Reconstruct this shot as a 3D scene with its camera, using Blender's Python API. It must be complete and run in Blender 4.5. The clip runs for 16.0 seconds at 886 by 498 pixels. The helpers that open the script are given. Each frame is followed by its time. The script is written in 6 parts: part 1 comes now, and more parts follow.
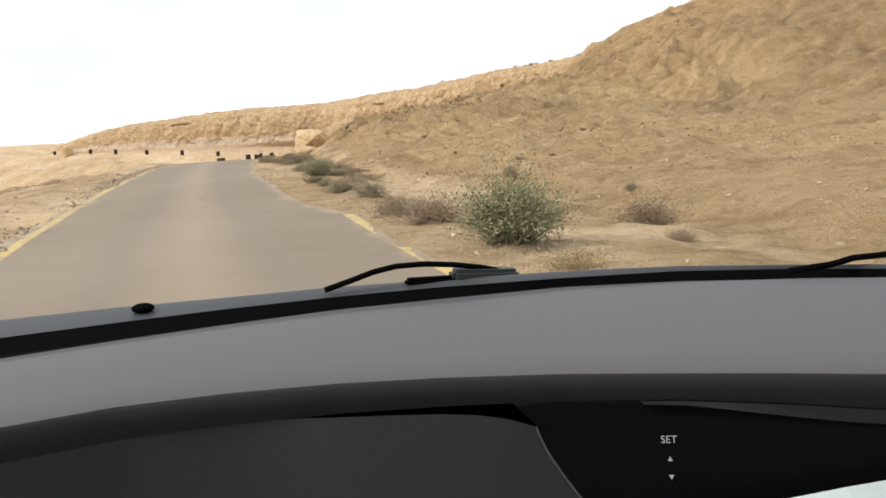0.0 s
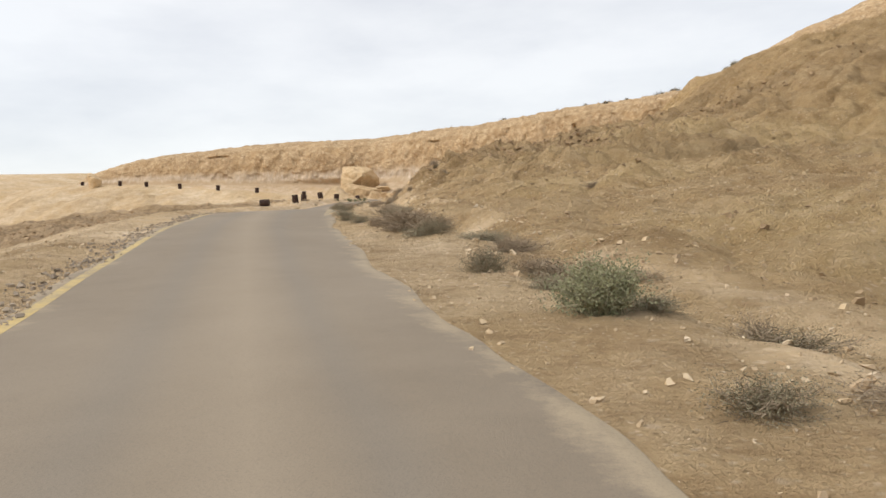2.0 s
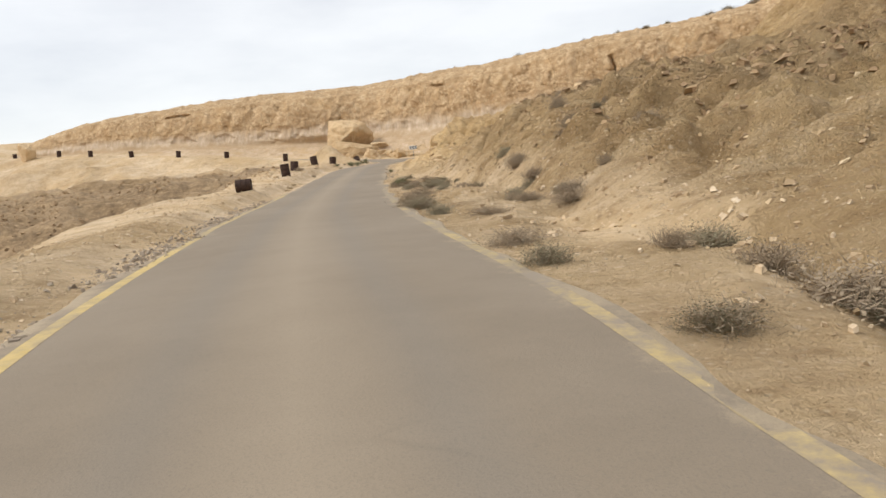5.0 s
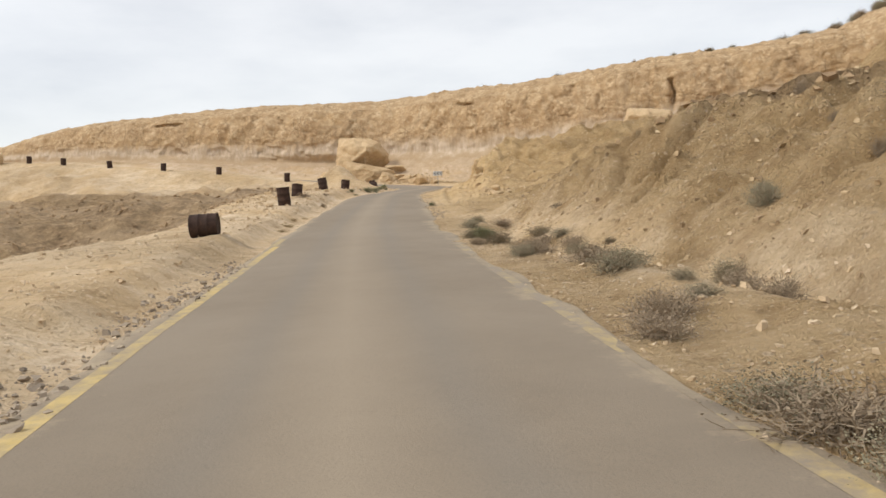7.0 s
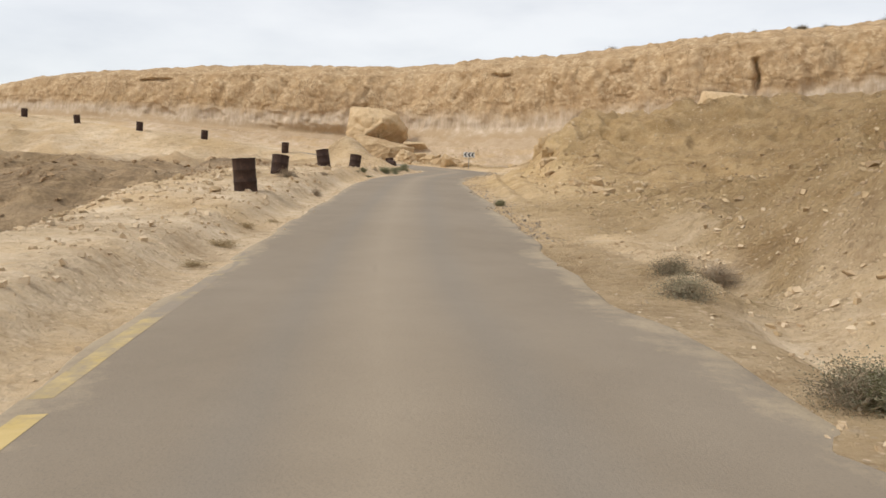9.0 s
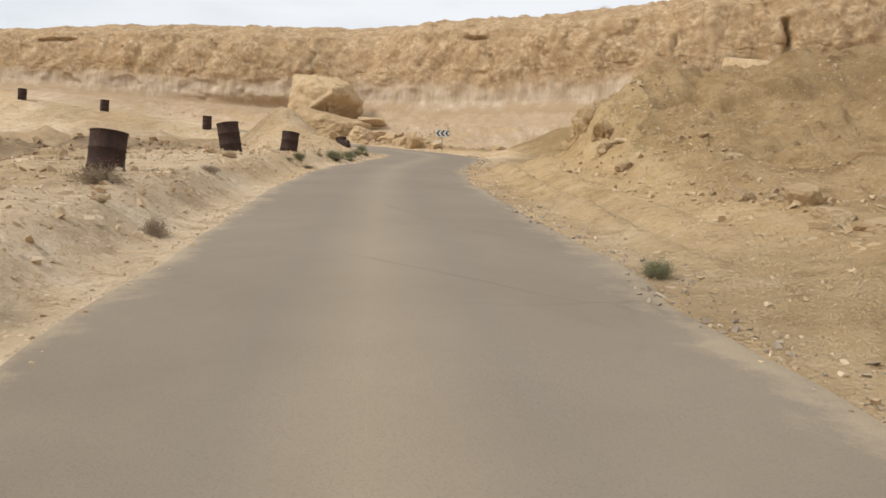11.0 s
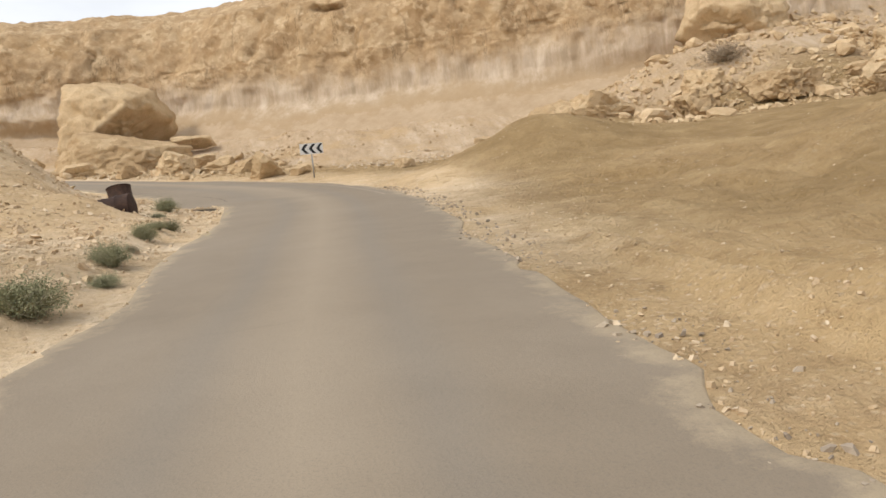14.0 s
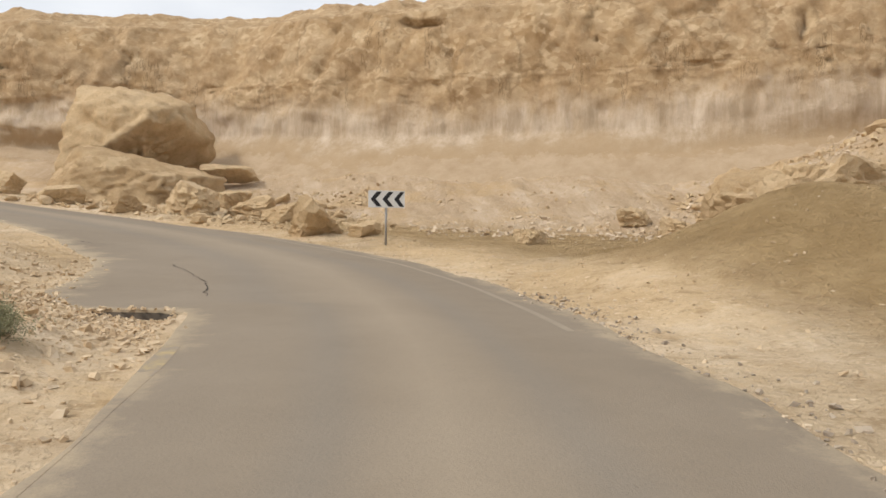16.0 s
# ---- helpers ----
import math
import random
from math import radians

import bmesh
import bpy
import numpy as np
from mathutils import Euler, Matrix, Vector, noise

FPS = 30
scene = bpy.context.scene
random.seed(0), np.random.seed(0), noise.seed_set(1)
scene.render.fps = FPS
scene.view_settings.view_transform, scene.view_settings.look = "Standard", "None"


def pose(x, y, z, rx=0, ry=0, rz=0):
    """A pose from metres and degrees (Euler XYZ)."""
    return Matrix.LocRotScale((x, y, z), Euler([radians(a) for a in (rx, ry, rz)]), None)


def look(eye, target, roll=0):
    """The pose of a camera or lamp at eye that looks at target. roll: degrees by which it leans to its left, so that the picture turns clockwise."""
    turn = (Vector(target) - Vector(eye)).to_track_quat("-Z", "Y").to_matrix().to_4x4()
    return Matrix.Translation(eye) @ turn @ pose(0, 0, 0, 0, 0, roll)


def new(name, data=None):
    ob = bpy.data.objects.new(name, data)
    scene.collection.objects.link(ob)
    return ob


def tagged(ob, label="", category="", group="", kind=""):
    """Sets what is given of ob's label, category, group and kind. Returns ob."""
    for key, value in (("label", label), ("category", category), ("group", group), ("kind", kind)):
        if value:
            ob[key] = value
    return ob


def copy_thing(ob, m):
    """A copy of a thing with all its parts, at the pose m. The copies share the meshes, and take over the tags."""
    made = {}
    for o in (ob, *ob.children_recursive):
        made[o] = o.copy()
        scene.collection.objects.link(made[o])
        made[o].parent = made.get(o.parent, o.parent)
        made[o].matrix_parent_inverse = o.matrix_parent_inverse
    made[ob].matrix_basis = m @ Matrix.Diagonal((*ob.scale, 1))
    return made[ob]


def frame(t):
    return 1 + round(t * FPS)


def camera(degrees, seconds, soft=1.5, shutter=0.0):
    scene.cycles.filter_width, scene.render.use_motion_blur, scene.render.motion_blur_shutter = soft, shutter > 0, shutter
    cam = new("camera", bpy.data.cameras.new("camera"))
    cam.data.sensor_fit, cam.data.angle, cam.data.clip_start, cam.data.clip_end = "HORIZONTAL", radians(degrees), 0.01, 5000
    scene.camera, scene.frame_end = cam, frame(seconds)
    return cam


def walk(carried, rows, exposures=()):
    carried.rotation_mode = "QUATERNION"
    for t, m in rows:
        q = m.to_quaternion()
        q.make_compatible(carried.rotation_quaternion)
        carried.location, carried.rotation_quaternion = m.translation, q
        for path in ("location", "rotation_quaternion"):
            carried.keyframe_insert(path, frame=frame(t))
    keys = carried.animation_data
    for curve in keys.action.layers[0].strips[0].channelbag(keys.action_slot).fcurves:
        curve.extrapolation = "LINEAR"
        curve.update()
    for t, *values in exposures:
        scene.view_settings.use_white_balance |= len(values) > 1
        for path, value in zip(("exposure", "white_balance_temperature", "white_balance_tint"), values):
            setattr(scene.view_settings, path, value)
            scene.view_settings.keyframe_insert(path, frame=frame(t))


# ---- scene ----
cam = camera(59.0, 16.0, soft=1.6)
ROWS = [
    (0, 0.318, 3.369, 2.420, 85.798, 4.450, 0.427),
    (0.5, -0.942, 7.117, 2.832, 86.435, 4.751, 1.041),
    (1, -2.297, 11.225, 3.260, 87.898, 4.373, 1.508),
    (1.5, -3.478, 14.973, 3.654, 88.463, 3.462, 1.894),
    (2, -4.765, 19.021, 4.046, 88.842, 2.506, 2.688),
    (2.5, -5.937, 22.825, 4.412, 88.292, 1.449, 3.511),
    (3, -7.179, 26.884, 4.788, 87.432, 0.523, 4.174),
    (3.5, -8.293, 30.666, 5.151, 86.581, 1.675, 4.430),
    (3.7, -8.738, 32.179, 5.296, 86.397, 1.978, 4.606),
    (5.8, -12.757, 48.123, 6.596, 84.670, 6.426, -1.343),
    (6, -13.050, 49.655, 6.668, 86.182, 4.937, -0.786),
    (6.5, -13.782, 53.486, 6.848, 87.189, 4.596, 0.507),
    (7, -14.515, 57.619, 7.019, 87.109, 2.397, 0.814),
    (7.5, -15.105, 61.400, 7.154, 86.927, 0.918, 0.818),
    (8, -15.657, 65.510, 7.313, 86.605, -0.120, 1.659),
    (8.2, -15.878, 67.154, 7.377, 86.469, -0.656, 2.117),
    (10.3, -17.663, 82.724, 7.930, 84.764, -1.784, -0.450),
    (10.5, -17.781, 84.223, 8.015, 84.605, -1.352, -0.980),
    (11, -18.078, 87.971, 8.228, 84.426, -1.547, -2.110),
    (11.5, -18.286, 91.444, 8.453, 84.450, -1.008, -2.872),
    (12, -18.466, 95.195, 8.720, 84.638, 1.811, -3.912),
    (12.5, -18.611, 98.631, 8.942, 84.738, 2.585, -5.342),
    (13, -18.728, 102.408, 9.202, 84.394, 4.433, -8.467),
    (13.5, -18.813, 105.855, 9.407, 83.893, 6.546, -11.714),
    (14, -18.794, 109.568, 9.648, 84.055, 5.480, -13.750),
    (14.5, -18.745, 112.786, 9.783, 85.962, 3.233, -13.513),
    (15, -18.546, 116.230, 9.928, 87.305, 1.914, -13.069),
    (15.5, -18.358, 119.550, 10.082, 88.086, 0.756, -12.517),
    (16, -18.186, 122.466, 10.204, 88.510, -0.768, -9.655),
]
walk(cam, [(t, pose(*row)) for t, *row in ROWS],
     [(0.0, 0.14), (0.5, -0.04), (1.5, -0.12), (2.5, -0.14), (3.5, -0.24), (5.0, -0.08), (6.0, 0.15), (6.5, 0.05), (7.0, -0.16), (8.0, -0.16), (10.5, -0.2), (11.5, -0.14), (12.5, -0.06), (14.0, -0.02), (15.0, -0.05), (16.0, -0.11)])

# ---- sky, sun ----
SUN_ELEVATION, SUN_TURN = 46.0, 256.0
world = bpy.data.worlds.new("overcast_sky")
scene.world = world
world.use_nodes = True
wn, wl_ = world.node_tree.nodes, world.node_tree.links
wn.clear()
out = wn.new("ShaderNodeOutputWorld")
sky = wn.new("ShaderNodeTexSky")
sky.sky_type, sky.sun_disc = "NISHITA", False
sky.sun_elevation, sky.sun_rotation = radians(SUN_ELEVATION), radians(SUN_TURN)
blue = wn.new("ShaderNodeBackground")
blue.inputs[1].default_value = 0.042
wl_.new(sky.outputs[0], blue.inputs[0])
coord = wn.new("ShaderNodeTexCoord")
squash = wn.new("ShaderNodeMapping")
squash.inputs["Scale"].default_value = (1, 1, 3.2)
wl_.new(coord.outputs["Generated"], squash.inputs[0])
cloud = wn.new("ShaderNodeTexNoise")
cloud.inputs["Scale"].default_value, cloud.inputs["Detail"].default_value, cloud.inputs["Roughness"].default_value = 2.6, 6, 0.55
wl_.new(squash.outputs[0], cloud.inputs["Vector"])
tone = wn.new("ShaderNodeValToRGB")
tone.color_ramp.elements[0].position, tone.color_ramp.elements[0].color = 0.34, (0.76, 0.755, 0.76, 1)
tone.color_ramp.elements[1].position, tone.color_ramp.elements[1].color = 0.60, (0.94, 0.925, 0.905, 1)
wl_.new(cloud.outputs["Fac"], tone.inputs[0])
veil = wn.new("ShaderNodeBackground")
veil.inputs[1].default_value = 0.96
wl_.new(tone.outputs[0], veil.inputs[0])
both = wn.new("ShaderNodeAddShader")
wl_.new(blue.outputs[0], both.inputs[0]), wl_.new(veil.outputs[0], both.inputs[1])
wl_.new(both.outputs[0], out.inputs[0])

sun = new("sun", bpy.data.lights.new("sun", "SUN"))
sun.data.energy, sun.data.angle, sun.data.color = 2.25, radians(10), (1.0, 0.93, 0.82)
a, b = radians(SUN_TURN), radians(SUN_ELEVATION)
sun.matrix_world = look((0, 0, 60), (-30 * math.sin(a) * math.cos(b), -30 * math.cos(a) * math.cos(b), 60 - 30 * math.sin(b)))
scene.view_settings.exposure = 0.0


# ---- materials ----
class Nodes:
    """A small helper that strings shader nodes together."""

    def __init__(self, name, rough=0.9, metal=0.0):
        self.mat = bpy.data.materials.new(name)
        self.mat.use_nodes = True
        self.t = self.mat.node_tree
        self.bsdf = self.t.nodes["Principled BSDF"]
        self.bsdf.inputs["Roughness"].default_value = rough
        self.bsdf.inputs["Metallic"].default_value = metal
        self.bsdf.inputs["Specular IOR Level"].default_value = 0.25

    def node(self, kind, **values):
        n = self.t.nodes.new(kind)
        for k, v in values.items():
            n.inputs[k.replace("_", " ")].default_value = v
        return n

    def link(self, a, b):
        self.t.links.new(a, b)

    def place(self, scale=(1, 1, 1)):
        c = self.node("ShaderNodeTexCoord")
        m = self.node("ShaderNodeMapping", Scale=scale)
        self.link(c.outputs["Object"], m.inputs[0])
        return m.outputs[0]

    def noise(self, scale, detail=5, rough=0.6, stretch=(1, 1, 1)):
        n = self.node("ShaderNodeTexNoise", Scale=scale, Detail=detail, Roughness=rough)
        self.link(self.place(stretch), n.inputs["Vector"])
        return n.outputs["Fac"]

    def cells(self, scale, stretch=(1, 1, 1), output="Distance"):
        n = self.node("ShaderNodeTexVoronoi", Scale=scale)
        self.link(self.place(stretch), n.inputs["Vector"])
        return n.outputs[output]

    def ramp(self, fac, *stops):
        r = self.node("ShaderNodeValToRGB")
        e = r.color_ramp.elements
        while len(e) < len(stops):
            e.new(0.5)
        for el, (p, c) in zip(e, stops):
            el.position, el.color = p, (*c, 1) if len(c) == 3 else c
        self.link(fac, r.inputs[0])
        return r.outputs[0]

    def grey(self, fac, lo, hi):
        if lo > hi:
            return self.ramp(fac, (hi, (1, 1, 1)), (lo, (0, 0, 0)))
        return self.ramp(fac, (lo, (0, 0, 0)), (hi, (1, 1, 1)))

    def mix(self, fac, a, b, mode="MIX"):
        m = self.t.nodes.new("ShaderNodeMix")
        m.data_type, m.blend_type = "RGBA", mode
        for socket, v in ((m.inputs[0], fac), (m.inputs[6], a), (m.inputs[7], b)):
            if isinstance(v, (int, float)):
                socket.default_value = v
            elif isinstance(v, tuple):
                socket.default_value = (*v, 1)
            else:
                self.link(v, socket)
        return m.outputs[2]

    def math(self, op, a, b=0.0):
        m = self.t.nodes.new("ShaderNodeMath")
        m.operation = op
        for socket, v in zip(m.inputs, (a, b)):
            if isinstance(v, (int, float)):
                socket.default_value = v
            else:
                self.link(v, socket)
        return m.outputs[0]

    def attribute(self, name):
        n = self.t.nodes.new("ShaderNodeAttribute")
        n.attribute_name = name
        return n.outputs["Fac"]

    def random(self, island=False):
        if island:
            return self.t.nodes.new("ShaderNodeNewGeometry").outputs["Random Per Island"]
        return self.t.nodes.new("ShaderNodeObjectInfo").outputs["Random"]

    def done(self, colour, *reliefs):
        """reliefs: (height, strength, distance), coarse first."""
        if isinstance(colour, tuple):
            self.bsdf.inputs["Base Color"].default_value = (*colour, 1)
        else:
            self.link(colour, self.bsdf.inputs["Base Color"])
        last = None
        for h, strength, distance in reliefs:
            b = self.node("ShaderNodeBump", Strength=strength, Distance=distance)
            self.link(h, b.inputs["Height"])
            if last:
                self.link(last, b.inputs["Normal"])
            last = b.outputs[0]
        if last:
            self.link(last, self.bsdf.inputs["Normal"])
        return self.mat


def earth_material():
    """Desert ground: ochre soil, pale gravel near the road, darker stony crust on the hill, pink washed talus."""
    m = Nodes("desert_earth", 0.95)
    mid, fine, grit = m.noise(0.7, 8, 0.74), m.noise(7, 6, 0.78), m.cells(9)
    soil = m.ramp(mid, (0.32, (0.325, 0.205, 0.09)), (0.48, (0.465, 0.315, 0.15)), (0.58, (0.55, 0.385, 0.198)), (0.7, (0.66, 0.485, 0.275)))
    pale = m.ramp(mid, (0.32, (0.46, 0.345, 0.22)), (0.52, (0.63, 0.495, 0.335)), (0.7, (0.77, 0.64, 0.475)))
    dark = m.ramp(m.noise(1.3, 8, 0.78), (0.36, (0.12, 0.08, 0.045)), (0.52, (0.26, 0.178, 0.10)), (0.68, (0.47, 0.34, 0.20)))
    dusty = m.ramp(mid, (0.32, (0.31, 0.197, 0.09)), (0.48, (0.475, 0.322, 0.162)), (0.66, (0.66, 0.48, 0.272)))
    c = m.mix(m.attribute("dusty"), soil, dusty)
    c = m.mix(m.attribute("pale"), c, pale)
    c = m.mix(m.attribute("marl"), c, m.ramp(mid, (0.3, (0.46, 0.315, 0.145)), (0.5, (0.62, 0.45, 0.235)), (0.7, (0.76, 0.595, 0.36))))
    c = m.mix(m.math("MULTIPLY", m.grey(m.noise(0.16, 7, 0.7), 0.46, 0.58), 0.6), c, (0.57, 0.40, 0.212))
    lumps = m.noise(2.2, 7, 0.75)
    bands = m.noise(0.6, 7, 0.72, (0.3, 1.5, 1.5))
    c = m.mix(m.math("MULTIPLY", m.math("MULTIPLY", m.grey(bands, 0.5, 0.6), m.attribute("dusty")), 0.55), c, (0.66, 0.495, 0.30))
    c = m.mix(m.math("MULTIPLY", m.math("MULTIPLY", m.grey(bands, 0.45, 0.36), m.attribute("dusty")), 0.4), c, (0.30, 0.19, 0.09))
    c = m.mix(m.math("MULTIPLY", m.grey(lumps, 0.53, 0.66), 0.5), c, (0.66, 0.485, 0.285))
    c = m.mix(m.math("MULTIPLY", m.grey(lumps, 0.46, 0.36), 0.5), c, (0.29, 0.185, 0.085))
    ledges = m.noise(0.55, 8, 0.72, (0.45, 0.45, 2.2))
    c = m.mix(m.math("MULTIPLY", m.grey(ledges, 0.53, 0.64), 0.3), c, (0.37, 0.245, 0.12))
    c = m.mix(m.math("MULTIPLY", m.grey(m.noise(0.9, 8, 0.78, (1, 0.6, 1)), 0.53, 0.66), 0.32), c, (0.37, 0.24, 0.115))
    c = m.mix(m.math("MULTIPLY", m.grey(fine, 0.54, 0.7), 0.32), c, (0.30, 0.19, 0.09))
    c = m.mix(m.math("MULTIPLY", m.grey(grit, 0.26, 0.1), 0.4), c, (0.72, 0.58, 0.40))
    chips, flakes = m.node("ShaderNodeTexVoronoi", Scale=4.5), m.node("ShaderNodeTexVoronoi", Scale=13)
    m.link(m.place(), chips.inputs["Vector"]), m.link(m.place(), flakes.inputs["Vector"])
    patchy = m.grey(m.noise(0.5, 5, 0.7), 0.42, 0.62)
    for v, size in ((chips, 0.3), (flakes, 0.34)):
        tone = m.node("ShaderNodeSeparateColor")
        m.link(v.outputs["Color"], tone.inputs[0])
        spot = m.math("MULTIPLY", m.grey(v.outputs["Distance"], size, size - 0.12), patchy)
        c = m.mix(m.math("MULTIPLY", spot, m.grey(tone.outputs[0], 0.62, 0.72)), c, (0.76, 0.60, 0.41))
        c = m.mix(m.math("MULTIPLY", spot, m.math("MULTIPLY", m.grey(tone.outputs[1], 0.66, 0.78), 0.6)), c, (0.23, 0.155, 0.085))
    runs = m.noise(0.9, 7, 0.7, (1.3, 0.35, 0.35))
    wash = m.ramp(runs, (0.34, (0.46, 0.332, 0.208)), (0.5, (0.565, 0.424, 0.28)), (0.66, (0.67, 0.535, 0.39)))
    wash = m.mix(m.math("MULTIPLY", m.grey(m.noise(0.3, 5, 0.65), 0.5, 0.62), 0.6), wash, (0.55, 0.38, 0.20))
    wash = m.mix(m.math("MULTIPLY", m.grey(m.noise(5, 5, 0.75), 0.56, 0.68), 0.4), wash, (0.74, 0.63, 0.50))
    c = m.mix(m.attribute("talus"), c, wash)
    sand = m.ramp(mid, (0.32, (0.31, 0.205, 0.093)), (0.5, (0.40, 0.273, 0.13)), (0.68, (0.51, 0.36, 0.185)))
    sand = m.mix(m.math("MULTIPLY", m.grey(fine, 0.52, 0.7), 0.3), sand, (0.21, 0.135, 0.06))
    c = m.mix(m.attribute("heap"), c, sand)
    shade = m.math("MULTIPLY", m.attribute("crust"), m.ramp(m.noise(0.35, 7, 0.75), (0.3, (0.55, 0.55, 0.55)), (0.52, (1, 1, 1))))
    c = m.mix(shade, c, dark)
    # trodden, washed ground is smoother than the slopes
    rough = m.math("SUBTRACT", 1.0, m.math("MULTIPLY", m.math("MAXIMUM", m.math("MULTIPLY", m.attribute("talus"), 0.62), m.math("MAXIMUM", m.attribute("smooth"), m.math("MULTIPLY", m.attribute("pale"), 0.9))), 0.8))
    return m.done(c, (m.math("MULTIPLY", mid, rough), 0.9, 0.4), (m.math("MULTIPLY", lumps, rough), 1.0, 0.32), (m.math("MULTIPLY", fine, rough), 0.9, 0.1), (grit, 0.5, 0.03))


def cliff_material():
    """Layered rock: a smooth greyish-pink bed below, broken ochre limestone above, a dusty brown slope on top."""
    m = Nodes("layered_rock", 0.92)
    level = m.attribute("level")
    mid, fine, blotch = m.noise(0.8, 9, 0.74), m.noise(4.5, 7, 0.8), m.noise(0.22, 6, 0.66)
    flutes = m.noise(0.8, 7, 0.72, (1.5, 1.5, 0.3))
    streaks = m.noise(1.1, 6, 0.7, (1.6, 1.6, 0.12))
    ochre = m.ramp(mid, (0.3, (0.30, 0.194, 0.102)), (0.46, (0.435, 0.297, 0.168)), (0.57, (0.525, 0.378, 0.227)), (0.7, (0.67, 0.523, 0.35)))
    ochre = m.mix(m.math("MULTIPLY", m.grey(blotch, 0.48, 0.62), 0.45), ochre, (0.54, 0.36, 0.18))
    ochre = m.mix(m.math("MULTIPLY", m.grey(streaks, 0.56, 0.68), 0.3), ochre, (0.46, 0.30, 0.155))
    grey = m.ramp(flutes, (0.34, (0.42, 0.325, 0.225)), (0.47, (0.55, 0.435, 0.315)), (0.6, (0.64, 0.525, 0.40)), (0.72, (0.73, 0.625, 0.505)))
    grey = m.mix(m.math("MULTIPLY", m.grey(streaks, 0.5, 0.62), 0.6), grey, (0.44, 0.33, 0.22))
    wash = m.ramp(mid, (0.3, (0.42, 0.305, 0.19)), (0.7, (0.57, 0.44, 0.305)))
    wobble = m.math("ADD", level, m.math("MULTIPLY", m.math("SUBTRACT", m.noise(0.17, 8, 0.78), 0.5), 0.4))
    wobble = m.math("ADD", wobble, m.math("MULTIPLY", m.math("SUBTRACT", m.noise(0.6, 5, 0.7, (1, 1, 0.18)), 0.5), 0.2))
    c = m.mix(m.grey(wobble, -0.02, 0.1), wash, grey)
    stain = m.math("MULTIPLY", m.grey(wobble, -0.1, 0.0), m.grey(wobble, 0.15, 0.06))
    c = m.mix(m.math("MULTIPLY", stain, 0.6), c, (0.43, 0.305, 0.175))
    c = m.mix(m.grey(wobble, 0.2, 0.34), c, ochre)
    top = m.ramp(mid, (0.3, (0.31, 0.205, 0.11)), (0.5, (0.44, 0.305, 0.17)), (0.7, (0.56, 0.405, 0.245)))
    c = m.mix(m.math("MULTIPLY", m.grey(wobble, 0.6, 0.8), 0.9), c, top)
    c = m.mix(m.math("MULTIPLY", m.grey(fine, 0.5, 0.66), m.math("ADD", m.math("MULTIPLY", m.grey(wobble, 0.2, 0.32), 0.3), 0.12)), c, (0.38, 0.24, 0.115))
    split = m.node("ShaderNodeTexVoronoi", Scale=0.75)
    split.feature = "DISTANCE_TO_EDGE"
    warp = m.node("ShaderNodeTexNoise", Scale=1.2, Detail=7, Roughness=0.75)
    m.link(m.place(), warp.inputs["Vector"])
    m.link(m.mix(0.5, m.place((1.0, 1.0, 0.6)), warp.outputs["Color"]), split.inputs["Vector"])
    crunch = []
    for scale, dark, light in ((1.7, 0.33, 0.3), (4.6, 0.4, 0.45)):
        v = m.node("ShaderNodeTexVoronoi", Scale=scale)
        m.link(m.mix(0.3, m.place((1, 1, 1.15)), warp.outputs["Color"]), v.inputs["Vector"])
        tone = m.node("ShaderNodeSeparateColor")
        m.link(v.outputs["Color"], tone.inputs[0])
        broken = m.math("MULTIPLY", m.grey(wobble, 0.24, 0.34), m.grey(m.noise(0.5, 5, 0.7), 0.38, 0.56))
        c = m.mix(m.math("MULTIPLY", m.math("MULTIPLY", m.grey(tone.outputs[0], 0.6, 0.8), broken), light), c, (0.72, 0.565, 0.37))
        c = m.mix(m.math("MULTIPLY", m.math("MULTIPLY", m.grey(tone.outputs[1], 0.65, 0.85), broken), dark), c, (0.34, 0.215, 0.105))
        crunch.append(m.math("MULTIPLY", v.outputs["Distance"], broken))
    joints = m.math("MULTIPLY", m.grey(split.outputs["Distance"], 0.045, 0.0), m.math("MULTIPLY", m.grey(wobble, 0.26, 0.34), m.grey(m.noise(0.25, 4), 0.42, 0.56)))
    c = m.mix(m.math("MULTIPLY", joints, 0.5), c, (0.20, 0.12, 0.055))
    rifts = m.math("ABSOLUTE", m.math("SUBTRACT", m.noise(0.75, 7, 0.68, (1, 1, 0.16)), 0.5))
    rifts = m.math("MULTIPLY", m.grey(rifts, 0.014, 0.0), m.math("MULTIPLY", m.grey(wobble, 0.22, 0.32), m.grey(m.noise(0.33, 4), 0.5, 0.58)))
    c = m.mix(m.math("MULTIPLY", rifts, 0.75), c, (0.17, 0.105, 0.05))
    return m.done(c, (rifts, -0.8, 0.2), (flutes, 0.25, 0.25), (mid, 0.5, 0.3), (crunch[0], -0.75, 0.18), (crunch[1], -0.9, 0.1), (fine, 0.8, 0.1), (joints, -0.7, 0.15))


